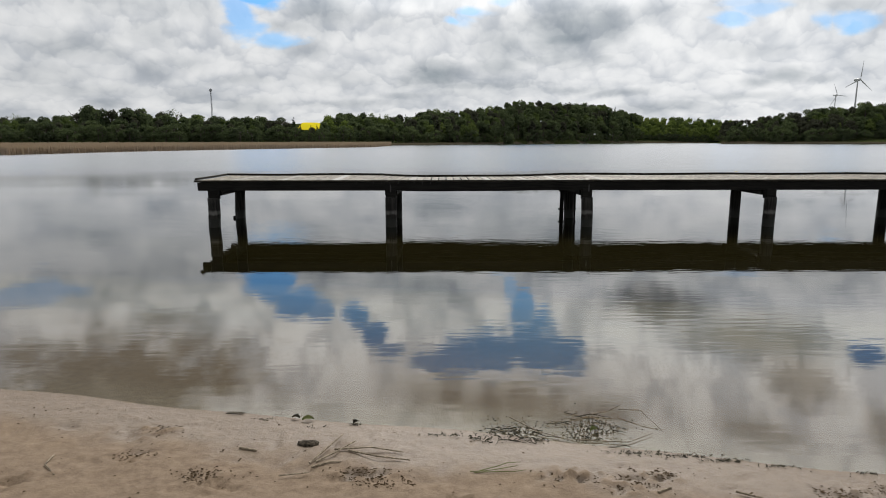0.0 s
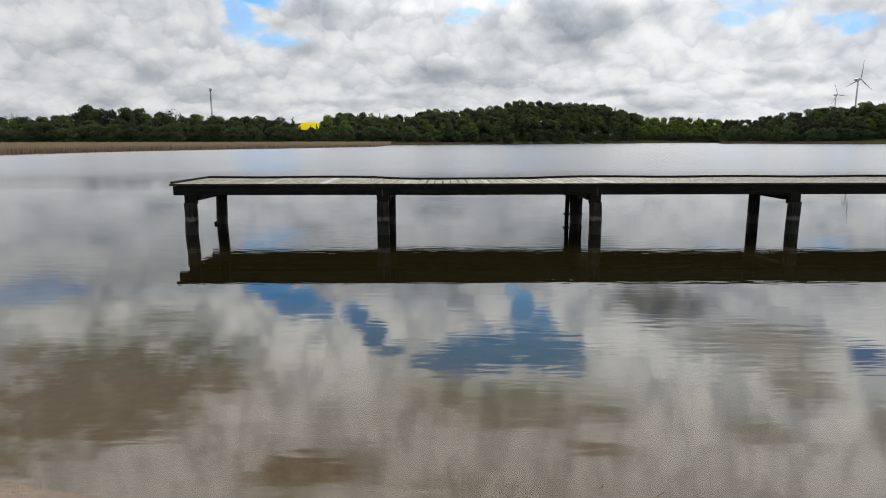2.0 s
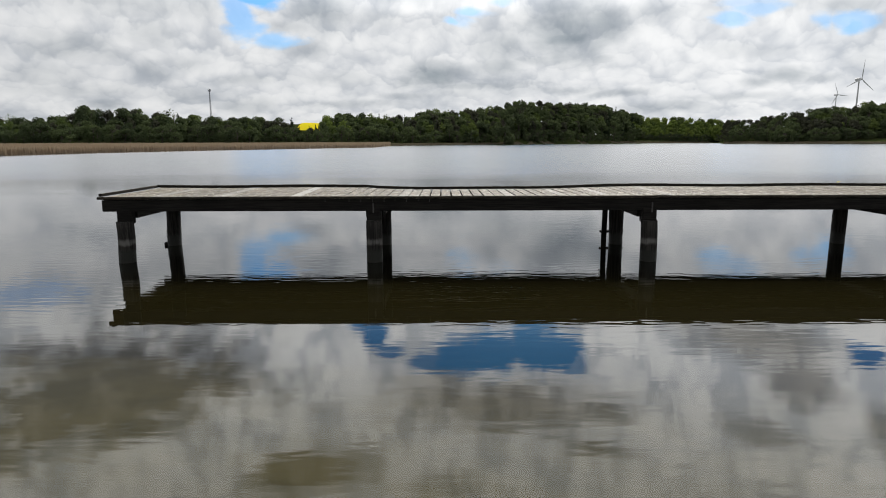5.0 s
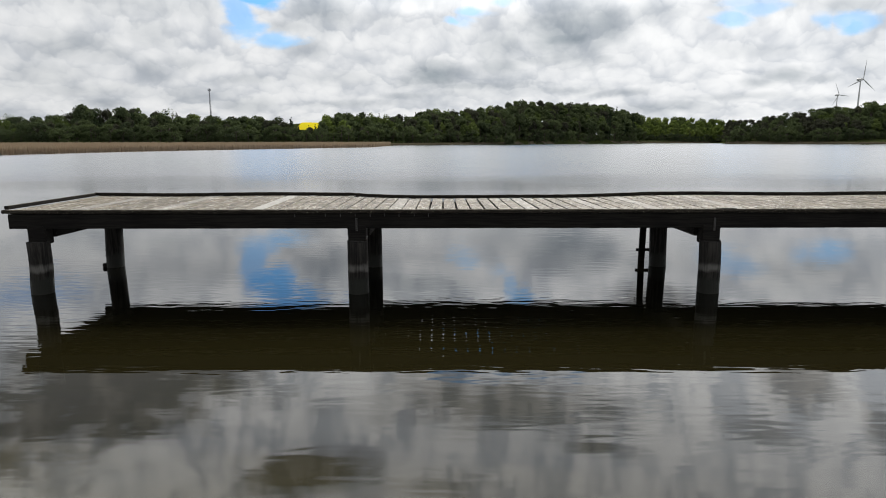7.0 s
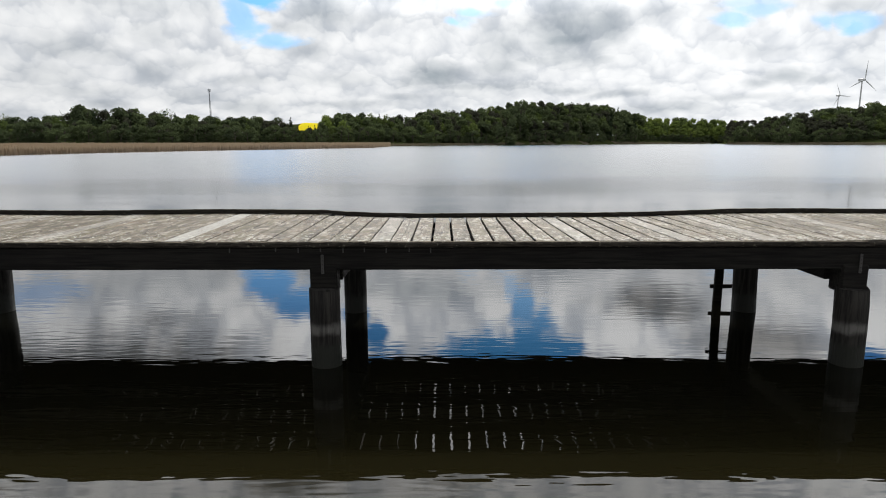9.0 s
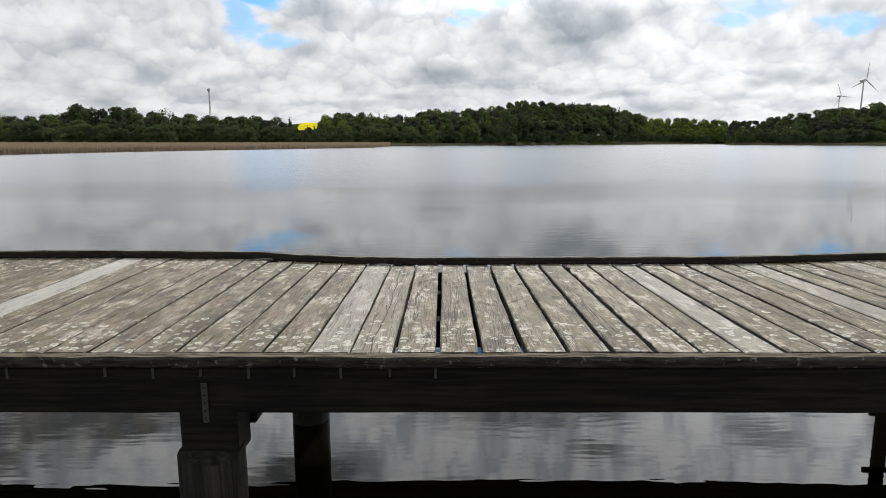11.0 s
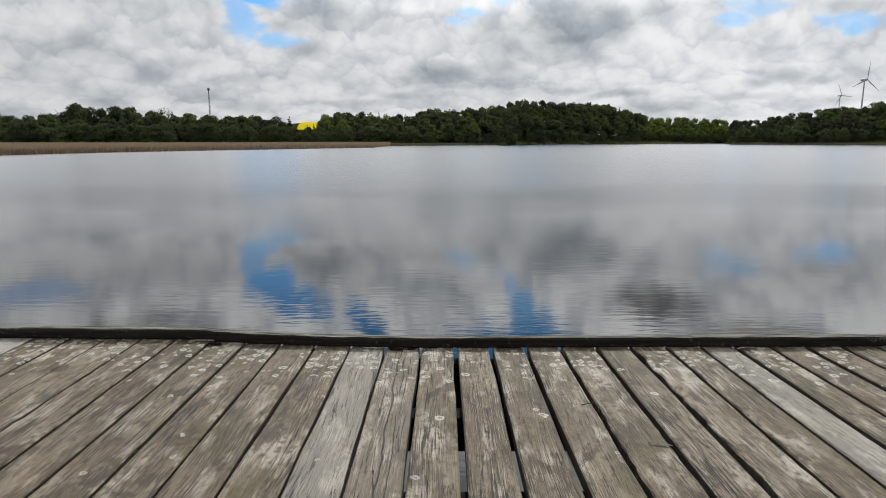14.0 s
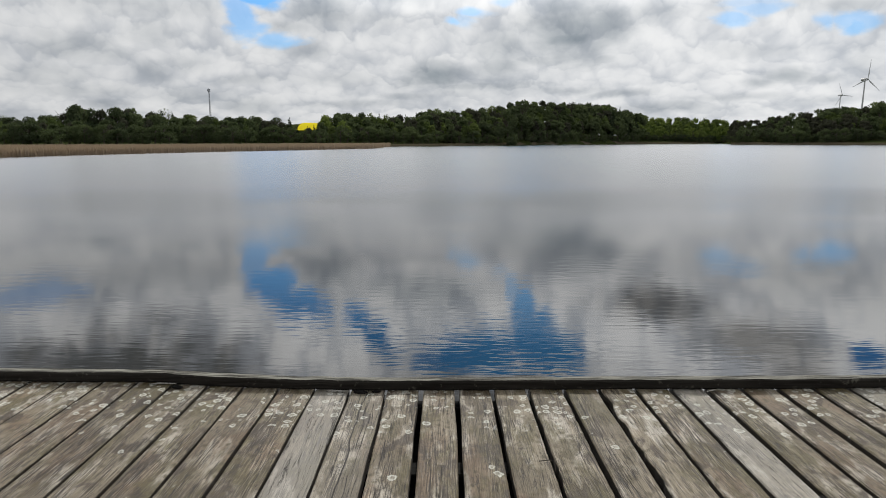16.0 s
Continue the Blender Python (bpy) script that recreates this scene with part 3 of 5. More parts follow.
# ---- mesh helpers ----
def mesh_of(name, verts, faces, mat, smooth=False):
    me = bpy.data.meshes.new(name)
    me.from_pydata(verts, [], faces)
    me.materials.append(mat)
    if smooth:
        me.polygons.foreach_set("use_smooth", [True] * len(me.polygons))
    me.update()
    return me


def part(name, bm, material, parent=None, label=""):
    me = bpy.data.meshes.new(name)
    bm.to_mesh(me)
    bm.free()
    me.materials.append(material)
    ob = new(name, me)
    if parent is not None:
        ob.parent = parent
    return tagged(ob, label)


def box(bm, lo, hi, bevel=0.0, turn=None):
    r = bmesh.ops.create_cube(bm, size=1.0)
    vs = r["verts"]
    s = Vector(hi) - Vector(lo)
    c = (Vector(hi) + Vector(lo)) / 2
    for v in vs:
        v.co = Vector((v.co.x * s.x, v.co.y * s.y, v.co.z * s.z))
        if turn is not None:
            v.co = turn @ v.co
        v.co += c
    if bevel:
        es = {e for v in vs for e in v.link_edges}
        bmesh.ops.bevel(bm, geom=list(es), offset=bevel, segments=1, affect="EDGES")
    return vs


def tube(bm, pts, radii, n=12, cap=True, wobble=0.0, seed=0):
    """A tapered round bar along pts."""
    r = random.Random(seed)
    rings = []
    for i, (p, rad) in enumerate(zip(pts, radii)):
        p = Vector(p)
        a = Vector(pts[min(i + 1, len(pts) - 1)]) - Vector(pts[max(i - 1, 0)])
        q = a.to_track_quat("Z", "Y")
        ring = []
        for k in range(n):
            w = 1 + wobble * (r.random() - 0.5)
            ring.append(bm.verts.new(p + q @ Vector((rad * w * math.cos(2 * math.pi * k / n), rad * w * math.sin(2 * math.pi * k / n), 0))))
        rings.append(ring)
    for a, b in zip(rings, rings[1:]):
        for k in range(n):
            bm.faces.new((a[k], a[(k + 1) % n], b[(k + 1) % n], b[k]))
    if cap:
        bm.faces.new(rings[0][::-1])
        bm.faces.new(rings[-1])


# ---- ground, lake bed and water ----
WATER = -0.075                                   # the lake's level, below the jetty's datum


def shore_y(x):
    """The near waterline."""
    return -9.16 - 0.205 * 14 * np.tanh(x / 14) + 0.025 * np.sin(x * 1.9 + 0.6) + 0.012 * np.sin(x * 4.7)


def strand(x, y):
    """A place on the beach, from the plan of the waterline's litter."""
    return 1.0365 * x + 0.054, 1.0365 * y + 0.01


SHORE_U = (-3.0, -0.74, -0.62, -0.45, -0.28, -0.11, -0.08, 0.0, 0.1, 0.2, 0.44, 0.455, 0.60, 0.74, 3.0)
SHORE_D = (55, 88, 104, 130, 160, 205, 290, 350, 415, 470, 620, 410, 375, 330, 160)


def far_shore(x, y):
    """How far a place lies beyond the far waterline, in metres of depth."""
    d = y + 8.0
    u = x / np.maximum(d, 1.0)
    return np.where(d > 1.0, d - np.interp(u, SHORE_U, SHORE_D), -1000.0)


HILLS = ((75, 500, 16, 90, 70), (290, 470, 12, 100, 70), (-178, 830, 24, 90, 60), (-420, 1000, 18, 200, 160),
         (420, 900, 14, 260, 160), (700, 900, 18, 200, 260), (150, 1300, 12, 500, 200))


def ground_z(x, y):
    x, y = np.asarray(x, float), np.asarray(y, float)
    s = y - shore_y(x)
    beach = np.where(s < 0, np.minimum(-s * 0.085, 0.9 + np.maximum(-s - 12, 0) * 0.01), 0)
    bed = np.where(s > 0, -np.minimum(0.035 * s + 0.012 * s * s, 1.1 + 0.02 * s), 0)
    bed = np.maximum(bed, -3.0)
    side = np.abs(x) - 160 - 1.1 * np.maximum(y, 0)
    f = np.maximum(far_shore(x, y), side * 0.4)
    land = np.where(f > 0, np.minimum(f * 0.05, 1.2), 0)
    hills = 0.0
    for hx, hy, hh, sx, sy in HILLS:
        hills = hills + hh * np.exp(-((x - hx) / sx) ** 2 - ((y - hy) / sy) ** 2)
    land = land + np.where(f > 0, hills * np.clip(f / 40, 0, 1), 0)
    lake = np.where(f > -14, np.maximum(bed, -0.06 * np.maximum(-f, 0)), bed)
    return WATER + np.where(f > 0, land, np.where(s < 0, beach, lake))


def axis(lo, hi, step, far_lo, far_hi, grow=1.07):
    mid = list(np.arange(lo, hi + step / 2, step))
    up, dn, d = [mid[-1]], [mid[0]], step
    while up[-1] < far_hi:
        d *= grow
        up.append(up[-1] + d)
    d = step
    while dn[-1] > far_lo:
        d *= grow
        dn.append(dn[-1] - d)
    return np.array(dn[:0:-1] + mid + up[1:])


def build_ground():
    xs = axis(-3.6, 3.6, 0.024, -3500, 3500)
    ys = axis(-10.8, -8.4, 0.020, -3000, 3800)
    gx, gy = np.meshgrid(xs, ys)
    gz = ground_z(gx, gy)
    near = np.clip(1.5 - np.abs(gx) / 8, 0, 1) * np.clip((shore_y(gx) - gy) / 0.35, 0, 1)
    # small unevenness, scuffs and footprints in the dry sand
    lumps = np.zeros_like(gz)
    for k in range(1100):
        cx, cy = rng.uniform(-4.2, 4.6), rng.uniform(-12.0, -8.8)
        a, w, l = rng.uniform(0, 3.14), rng.uniform(0.015, 0.06), rng.uniform(0.02, 0.11)
        amp = rng.uniform(-0.014, 0.007)
        sel = (np.abs(gx - cx) < 0.4) & (np.abs(gy - cy) < 0.4)
        ux = (gx[sel] - cx) * math.cos(a) + (gy[sel] - cy) * math.sin(a)
        uy = -(gx[sel] - cx) * math.sin(a) + (gy[sel] - cy) * math.cos(a)
        lumps[sel] += amp * np.exp(-(ux / w) ** 2 - (uy / l) ** 2)
    # trodden places
    for cx, cy in (strand(*q) for q in ((-1.43, -9.30), (-1.47, -8.95), (0.84, -9.45), (1.28, -9.42), (1.10, -9.54), (-0.22, -9.46), (-1.9, -9.6), (2.2, -9.62), (0.3, -9.75), (-0.9, -9.6))):
        for k in range(26):
            px, py = cx + rng.normal() * 0.075, cy + rng.normal() * 0.05
            amp, w = rng.choice((-0.022, -0.014, 0.012, 0.016)), rng.uniform(0.014, 0.030)
            sel = (np.abs(gx - px) < 0.12) & (np.abs(gy - py) < 0.12)
            lumps[sel] += amp * np.exp(-((gx[sel] - px) ** 2 + (gy[sel] - py) ** 2) / w ** 2)
    gz = gz + lumps * near
    gz += 0.003 * near * (np.sin(gx * 5.1 + gy * 3) + np.sin(gy * 7.3 - gx * 2.2))
    ny, nx = gx.shape
    verts = np.stack([gx.ravel(), gy.ravel(), gz.ravel()], 1)
    i = np.arange(nx * ny).reshape(ny, nx)
    faces = np.stack([i[:-1, :-1].ravel(), i[:-1, 1:].ravel(), i[1:, 1:].ravel(), i[1:, :-1].ravel()], 1)
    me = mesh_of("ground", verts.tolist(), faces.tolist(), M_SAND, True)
    return tagged(new("ground", me), "sandy beach running into a shallow lake bed and far wooded land", "ground", kind="structure")


ground = build_ground()


def build_water():
    xs = axis(-30, 30, 2.0, -1400, 1400, 1.15)
    ys = axis(-11, 30, 2.0, -11.5, 1000, 1.15)
    gx, gy = np.meshgrid(xs, ys)
    ny, nx = gx.shape
    verts = np.stack([gx.ravel(), gy.ravel(), 0 * gx.ravel() + WATER], 1)
    i = np.arange(nx * ny).reshape(ny, nx)
    faces = np.stack([i[:-1, :-1].ravel(), i[:-1, 1:].ravel(), i[1:, 1:].ravel(), i[1:, :-1].ravel()], 1)
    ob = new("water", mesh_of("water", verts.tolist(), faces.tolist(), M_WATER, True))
    ob.visible_shadow = False
    return tagged(ob, "calm lake water mirroring a cloudy sky", "water", kind="structure")


water = build_water()

# ---- the jetty ----
DECK, WIDE, PITCH = 0.90, 1.86, 0.16
LEFT, RIGHT = -4.86, 14.4


def sag(x):
    """How far the far side of the deck hangs between its piles."""
    s = 0.0
    if -1.15 < x < 3.1:
        s = -0.045 * math.sin(math.pi * ((x + 1.15) / 4.25) ** 0.75)
    return s + 0.006 * math.sin(x * 2.1)


jetty = tagged(new("jetty"), "long weathered wooden jetty on dark round piles", "jetty")


def bar_along_x(name, y0, y1, z0, z1, mat, follow, label="", x0=LEFT, x1=RIGHT, parent=jetty, seed=1, worn=0.0):
    """A long timber that follows the deck's sag by the given share."""
    r = random.Random(seed)
    bm = bmesh.new()
    rings = []
    n = int((x1 - x0) / (0.045 if worn else 0.2)) + 1
    for k in range(n + 1):
        x = x0 + (x1 - x0) * k / n
        dz = follow * sag(x) + r.uniform(-0.0015, 0.0015)
        dyy = r.uniform(-0.002, 0.002)
        c = 0.006 + worn * max(0.0, 0.4 + noise.noise((x * 2.7, seed, 0)) + 0.8 * noise.noise((x * 11.0, seed, 4)))
        prof = ((y0 + c, z0), (y1 - c, z0), (y1, z0 + c), (y1, z1 - c), (y1 - c, z1), (y0 + c, z1), (y0, z1 - c), (y0, z0 + c))
        rings.append([bm.verts.new((x, y + dyy, z + dz)) for y, z in prof])
    for a, b in zip(rings, rings[1:]):
        for k in range(8):
            bm.faces.new((a[k], b[k], b[(k + 1) % 8], a[(k + 1) % 8]))
    bm.faces.new(rings[0])
    bm.faces.new(rings[-1][::-1])
    return part(name, bm, mat, parent, label)


T = 0.045                                        # plank thickness
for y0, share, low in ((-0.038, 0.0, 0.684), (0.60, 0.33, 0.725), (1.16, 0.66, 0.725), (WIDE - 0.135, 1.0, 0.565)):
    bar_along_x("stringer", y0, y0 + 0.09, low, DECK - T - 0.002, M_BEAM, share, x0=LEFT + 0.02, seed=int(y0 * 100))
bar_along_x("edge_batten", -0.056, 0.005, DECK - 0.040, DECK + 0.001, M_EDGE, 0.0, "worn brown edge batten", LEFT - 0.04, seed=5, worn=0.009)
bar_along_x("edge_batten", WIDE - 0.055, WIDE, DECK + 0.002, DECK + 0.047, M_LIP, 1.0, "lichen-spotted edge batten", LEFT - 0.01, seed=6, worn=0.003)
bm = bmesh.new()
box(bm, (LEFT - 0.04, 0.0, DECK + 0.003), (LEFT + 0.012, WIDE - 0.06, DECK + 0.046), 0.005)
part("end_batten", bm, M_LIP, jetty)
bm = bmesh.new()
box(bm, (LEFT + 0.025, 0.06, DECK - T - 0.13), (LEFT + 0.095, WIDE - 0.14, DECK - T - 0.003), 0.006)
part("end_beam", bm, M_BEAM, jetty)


def pile(x, y, foot_dx, bow, top, rad, mat, seed):
    """A round pile, its foot off to one side by foot_dx at the water."""
    r = random.Random(seed)
    bm = bmesh.new()
    rings, n = [], 16
    bumps = [1 + r.uniform(-0.03, 0.03) for _ in range(n)]
    for k in range(16):
        z = -1.9 + (top + 1.9) * k / 15
        h = 1 - z / top
        cx = x + foot_dx * min(h, 1.6) + (bow * math.sin(math.pi * z / top) if z > 0 else 0)
        q = rad * (1.03 - 0.05 * k / 15) * (1 + r.uniform(-0.012, 0.012))
        rings.append([bm.verts.new((cx + q * bumps[j] * math.cos(2 * math.pi * j / n), y + q * bumps[j] * math.sin(2 * math.pi * j / n),
                                    z + (r.uniform(-0.012, 0.012) if k == 15 else 0))) for j in range(n)])
    for a, b in zip(rings, rings[1:]):
        for j in range(n):
            bm.faces.new((a[j], a[(j + 1) % n], b[(j + 1) % n], b[j]))
    bm.faces.new(rings[0][::-1])
    bm.faces.new(rings[-1])
    for f in bm.faces:
        f.smooth = len(f.verts) == 4
    return part("post", bm, mat, jetty)


BENTS = ((-4.53, -4.485), (-0.832, -0.82), (3.251, 3.19), (7.08, 7.09), (10.5, 10.55), (14.1, 14.1))
LEANS = ((-0.01, 0.012, -0.02, 0.0), (0.0, 0.0, 0.0, 0.0), (0.012, 0.006, 0.018, 0.0), (-0.01, 0.0, 0.0, 0.0), (0, 0, 0, 0), (0, 0, 0, 0))
for n, ((xa, xb), (la, ba, lb, bb)) in enumerate(zip(BENTS, LEANS)):
    pile(xa, -0.03, la, ba, 0.535, 0.120, M_PILE, n * 2)
    pile(xb, 1.52, lb, bb, 0.566, 0.118, M_FAR_PILE, n * 2 + 1)
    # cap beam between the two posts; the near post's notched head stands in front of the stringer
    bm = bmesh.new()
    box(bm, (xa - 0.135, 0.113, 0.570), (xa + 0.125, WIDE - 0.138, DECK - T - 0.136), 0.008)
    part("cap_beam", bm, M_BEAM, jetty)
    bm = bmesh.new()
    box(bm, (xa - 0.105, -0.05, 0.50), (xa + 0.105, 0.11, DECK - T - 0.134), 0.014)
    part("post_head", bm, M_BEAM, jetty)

# perforated steel straps on the pile heads
for x in (-0.835, 3.28):
    bm = bmesh.new()
    box(bm, (x - 0.011, -0.0540, 0.655), (x + 0.011, -0.0495, 0.805), 0.001)
    strap = part("steel_strap", bm, M_STRAP, jetty, "dark perforated steel strap")
    for k in range(5):
        bm = bmesh.new()
        tube(bm, [(x, -0.0530, 0.672 + 0.029 * k), (x, -0.0555, 0.672 + 0.029 * k)], [0.004, 0.003], 8)
        part("screw", bm, M_BEAM, strap)

# planks
def plank_mesh(seed, width, length=WIDE - 0.018, chewed=0.0):
    r = random.Random(seed)
    bm = bmesh.new()
    n, rings, c = (48 if chewed else 9), [], 0.005
    w = width / 2
    e = [(r.uniform(-0.0025, 0.0025), r.uniform(-0.0025, 0.0025)) for _ in range(n + 1)]
    for k in range(n + 1):
        y = -length / 2 + length * k / n
        a, b = -w + e[k][0] + chewed * max(0.0, 0.25 + noise.noise((k * 0.31, seed, 0)) + 0.6 * noise.noise((k * 1.7, seed, 5))), w + e[k][1]
        cup = r.uniform(-0.001, 0.001)
        prof = ((a, -T), (b, -T), (b, -c), (b - c, cup), (a + c, cup), (a, -c))
        rings.append([bm.verts.new((x, y, z)) for x, z in prof])
    for p, q in zip(rings, rings[1:]):
        for k in range(6):
            bm.faces.new((p[k], p[(k + 1) % 6], q[(k + 1) % 6], q[k]))
    bm.faces.new(rings[0][::-1])
    bm.faces.new(rings[-1])
    me = bpy.data.meshes.new("plank")
    bm.to_mesh(me)
    bm.free()
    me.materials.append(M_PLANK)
    return me


NARROW_GAP = [plank_mesh(k, 0.1515) for k in range(6)]
WIDE_GAP = [plank_mesh(20 + k, 0.1400) for k in range(6)]
SPECIAL = {-13: M_WHITE, -3: M_PALE, -2: M_SPLIT, 7: M_PALE, 12: M_PALE, 16: M_PALE, -20: M_PALE, 22: M_PALE, -26: M_PALE}
r = random.Random(3)
special_mesh = {}
CHEWED = {5: plank_mesh(51, 0.146, chewed=0.014), 3: plank_mesh(53, 0.146, chewed=0.006), -9: plank_mesh(54, 0.149, chewed=0.010)}
for k in range(int((LEFT) / PITCH) - 1, int(RIGHT / PITCH)):
    x = (k + 0.5) * PITCH
    if x < LEFT + 0.05:
        continue
    pool = WIDE_GAP if -1 <= k <= 14 else NARROW_GAP
    me = pool[r.randrange(6)]
    if k in CHEWED:
        me = CHEWED[k]
    if k in SPECIAL:
        key = (me.name, SPECIAL[k].name)
        if key not in special_mesh:
            special_mesh[key] = me.copy()
            special_mesh[key].materials[0] = SPECIAL[k]
        me = special_mesh[key]
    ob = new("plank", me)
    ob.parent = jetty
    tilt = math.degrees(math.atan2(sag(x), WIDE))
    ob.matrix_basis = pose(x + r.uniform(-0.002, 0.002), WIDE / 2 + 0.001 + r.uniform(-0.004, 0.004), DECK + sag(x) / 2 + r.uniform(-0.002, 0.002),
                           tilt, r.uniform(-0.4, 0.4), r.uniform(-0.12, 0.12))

# ladder on the lake side
ladder = tagged(new("ladder"), "dark wooden swimming ladder on the jetty's lake side", "ladder")
for x in (3.10, 3.39):
    bm = bmesh.new()
    box(bm, (x - 0.045, WIDE + 0.015, -1.0), (x + 0.045, WIDE + 0.055, 0.93), 0.006, Matrix.Rotation(0.012, 3, "Y"))
    part("rail", bm, M_BEAM, ladder)
for z in (-0.36, 0.08, 0.52):
    bm = bmesh.new()
    box(bm, (3.03, WIDE + 0.057, z - 0.022), (3.46, WIDE + 0.085, z + 0.022), 0.004)
    part("rung", bm, M_BEAM, ladder)

# ---- far shore: reeds, woods and landmarks ----
def reed_bed(name, u0, u1, depth_m, count, high, seed, label, mat):
    """Dry reed standing along the far waterline, between two bearings."""
    r = np.random.default_rng(seed)
    u = r.uniform(u0, u1, count)
    d = np.interp(u, SHORE_U, SHORE_D) + r.uniform(-3.0, depth_m, count)
    x, y = u * d, d - 8.0
    z = np.maximum(ground_z(x, y), WATER - 0.2)
    h = high * r.uniform(0.65, 1.1, count)
    w = r.uniform(0.05, 0.16, count) * (d / 120)
    lean = r.uniform(-0.25, 0.25, (count, 2))
    a = r.uniform(-0.6, 0.6, count)
    verts = np.zeros((count, 4, 3))
    for k, (sx, f) in enumerate(((-1, 0), (1, 0), (0.55, 1), (-0.55, 1))):
        verts[:, k, 0] = x + sx * w * np.cos(a) + lean[:, 0] * f
        verts[:, k, 1] = y + sx * w * np.sin(a) + lean[:, 1] * f
        verts[:, k, 2] = z - 0.1 * (1 - f) + h * f
    i = np.arange(count * 4).reshape(count, 4)
    return tagged(new(name, mesh_of(name, verts.reshape(-1, 3).tolist(), i.tolist(), mat)), label, "reeds", kind="stuff")


reed_bed("reed_bed", -0.80, -0.085, 9.0, 42000, 1.25, 1, "belt of dry straw-coloured reeds along the far shore", M_REED)
reed_bed("shore_reeds", -0.085, 0.43, 5.0, 9000, 0.9, 2, "thin line of dull sedge below the wooded hill", M_SEDGE)
reed_bed("shore_reeds", 0.456, 0.80, 6.0, 8000, 0.9, 3, "thin line of dull sedge below the wooded headland", M_SEDGE)


def leaf_cloud(r, lobes, count, size):
    """Leaf clumps scattered over the skins of a few lobes; returns verts and faces."""
    wts = np.array([l[3] * l[4] for l in lobes])
    pick = r.choice(len(lobes), count, p=wts / wts.sum())
    L = np.array(lobes)[pick]
    n = r.normal(size=(count, 3))
    n /= np.linalg.norm(n, axis=1)[:, None]
    rad = r.uniform(0.55, 1.05, count) * (1 + 0.10 * np.sin(7 * n[:, 0] + 5 * n[:, 2]))
    c = L[:, :3] + n * rad[:, None] * np.stack([L[:, 3], L[:, 3], L[:, 4]], 1)
    face = n + r.normal(size=(count, 3)) * 0.6
    face /= np.linalg.norm(face, axis=1)[:, None]
    t = np.cross(face, r.normal(size=(count, 3)))
    t /= np.linalg.norm(t, axis=1)[:, None]
    b = np.cross(face, t)
    s = size * r.uniform(0.5, 1.2, count)
    v = np.zeros((count, 4, 3))
    for k in range(4):
        an = 2 * math.pi * k / 4
        rr = s * r.uniform(0.7, 1.1, count)
        v[:, k] = c + (t * math.cos(an) + b * math.sin(an)) * rr[:, None]
    i = np.arange(count * 4).reshape(count, 4)
    return v.reshape(-1, 3), i


def tree_parts(kind, seed):
    """Meshes of a trunk with limbs and of a crown, for a tree one metre high."""
    r = np.random.default_rng(seed)
    bm = bmesh.new()
    bend = r.uniform(-0.04, 0.04, 2)
    if kind == "conifer":
        tube(bm, [(0, 0, -0.04), (0, 0, 0.5), (0, 0, 0.97)], [0.022, 0.014, 0.003], 6)
        lobes = []
        for k in range(11):
            f = k / 10
            w = 0.17 * (1 - f) ** 0.8 + 0.012
            lobes.append((r.uniform(-0.015, 0.015), r.uniform(-0.015, 0.015), 0.16 + 0.82 * f, w, 0.035 + 0.03 * (1 - f)))
        v, f = leaf_cloud(r, lobes, 1500, 0.020)
        mat = M_PINE
    else:
        tube(bm, [(0, 0, -0.05), (bend[0], bend[1], 0.25), (bend[0] * 1.5, bend[1], 0.55), (bend[0], bend[1] * 1.5, 0.82)],
             [0.028, 0.022, 0.014, 0.004], 7)
        limbs = 14 if kind == "bare" else 6
        for k in range(limbs):
            a, z0 = r.uniform(0, 6.28), r.uniform(0.25, 0.65)
            l = r.uniform(0.15, 0.30)
            p0 = Vector((bend[0], bend[1], z0))
            p1 = p0 + Vector((math.cos(a) * l * 0.6, math.sin(a) * l * 0.6, l * 0.6))
            p2 = p1 + Vector((math.cos(a + 0.5) * l * 0.5, math.sin(a + 0.5) * l * 0.5, l * 0.7))
            tube(bm, [p0, p1, p2], [0.012, 0.008, 0.003], 5)
            if kind == "bare":
                for q in range(5):
                    p3 = p1.lerp(p2, r.uniform(0, 1))
                    tube(bm, [p3, p3 + Vector(r.normal(size=3) * 0.05) + Vector((0, 0, 0.06))], [0.004, 0.0015], 4)
        low = {"bush": 0.03, "broad": 0.08, "round": 0.06, "bare": 0.45, "tall": 0.08}[kind]
        lobes = []
        for k in range(26 if kind == "broad" else 20):
            f = r.uniform(0, 1)
            z = low + 0.08 + (0.86 - low) * f
            spread = {"bush": 0.30, "broad": 0.27, "round": 0.24, "bare": 0.2, "tall": 0.13}[kind] * math.sin(math.pi * (0.18 + 0.74 * f))
            a = r.uniform(0, 6.28)
            s = r.uniform(0.09, 0.16)
            lobes.append((math.cos(a) * spread, math.sin(a) * spread, z, s, s * r.uniform(0.7, 1.0)))
        count = {"bush": 2000, "broad": 4600, "round": 4400, "bare": 320, "tall": 3400}[kind]
        v, f = leaf_cloud(r, lobes, count, 0.026 if kind != "bare" else 0.018)
        mat = M_LEAF
    top = v[:, 2].max()
    v[:, 2] *= np.where(v[:, 2] > 0, 1.0 / top, 1.0)
    return bm, (v, f), mat


def tree_kind(kind, seed, mat=None):
    bm, (v, f), m0 = tree_parts(kind, seed)
    trunk = bpy.data.meshes.new("trunk")
    bm.to_mesh(trunk)
    bm.free()
    trunk.materials.append(M_BARK)
    crown = mesh_of("crown", v.tolist(), f.tolist(), mat or m0)
    return trunk, crown, v, f


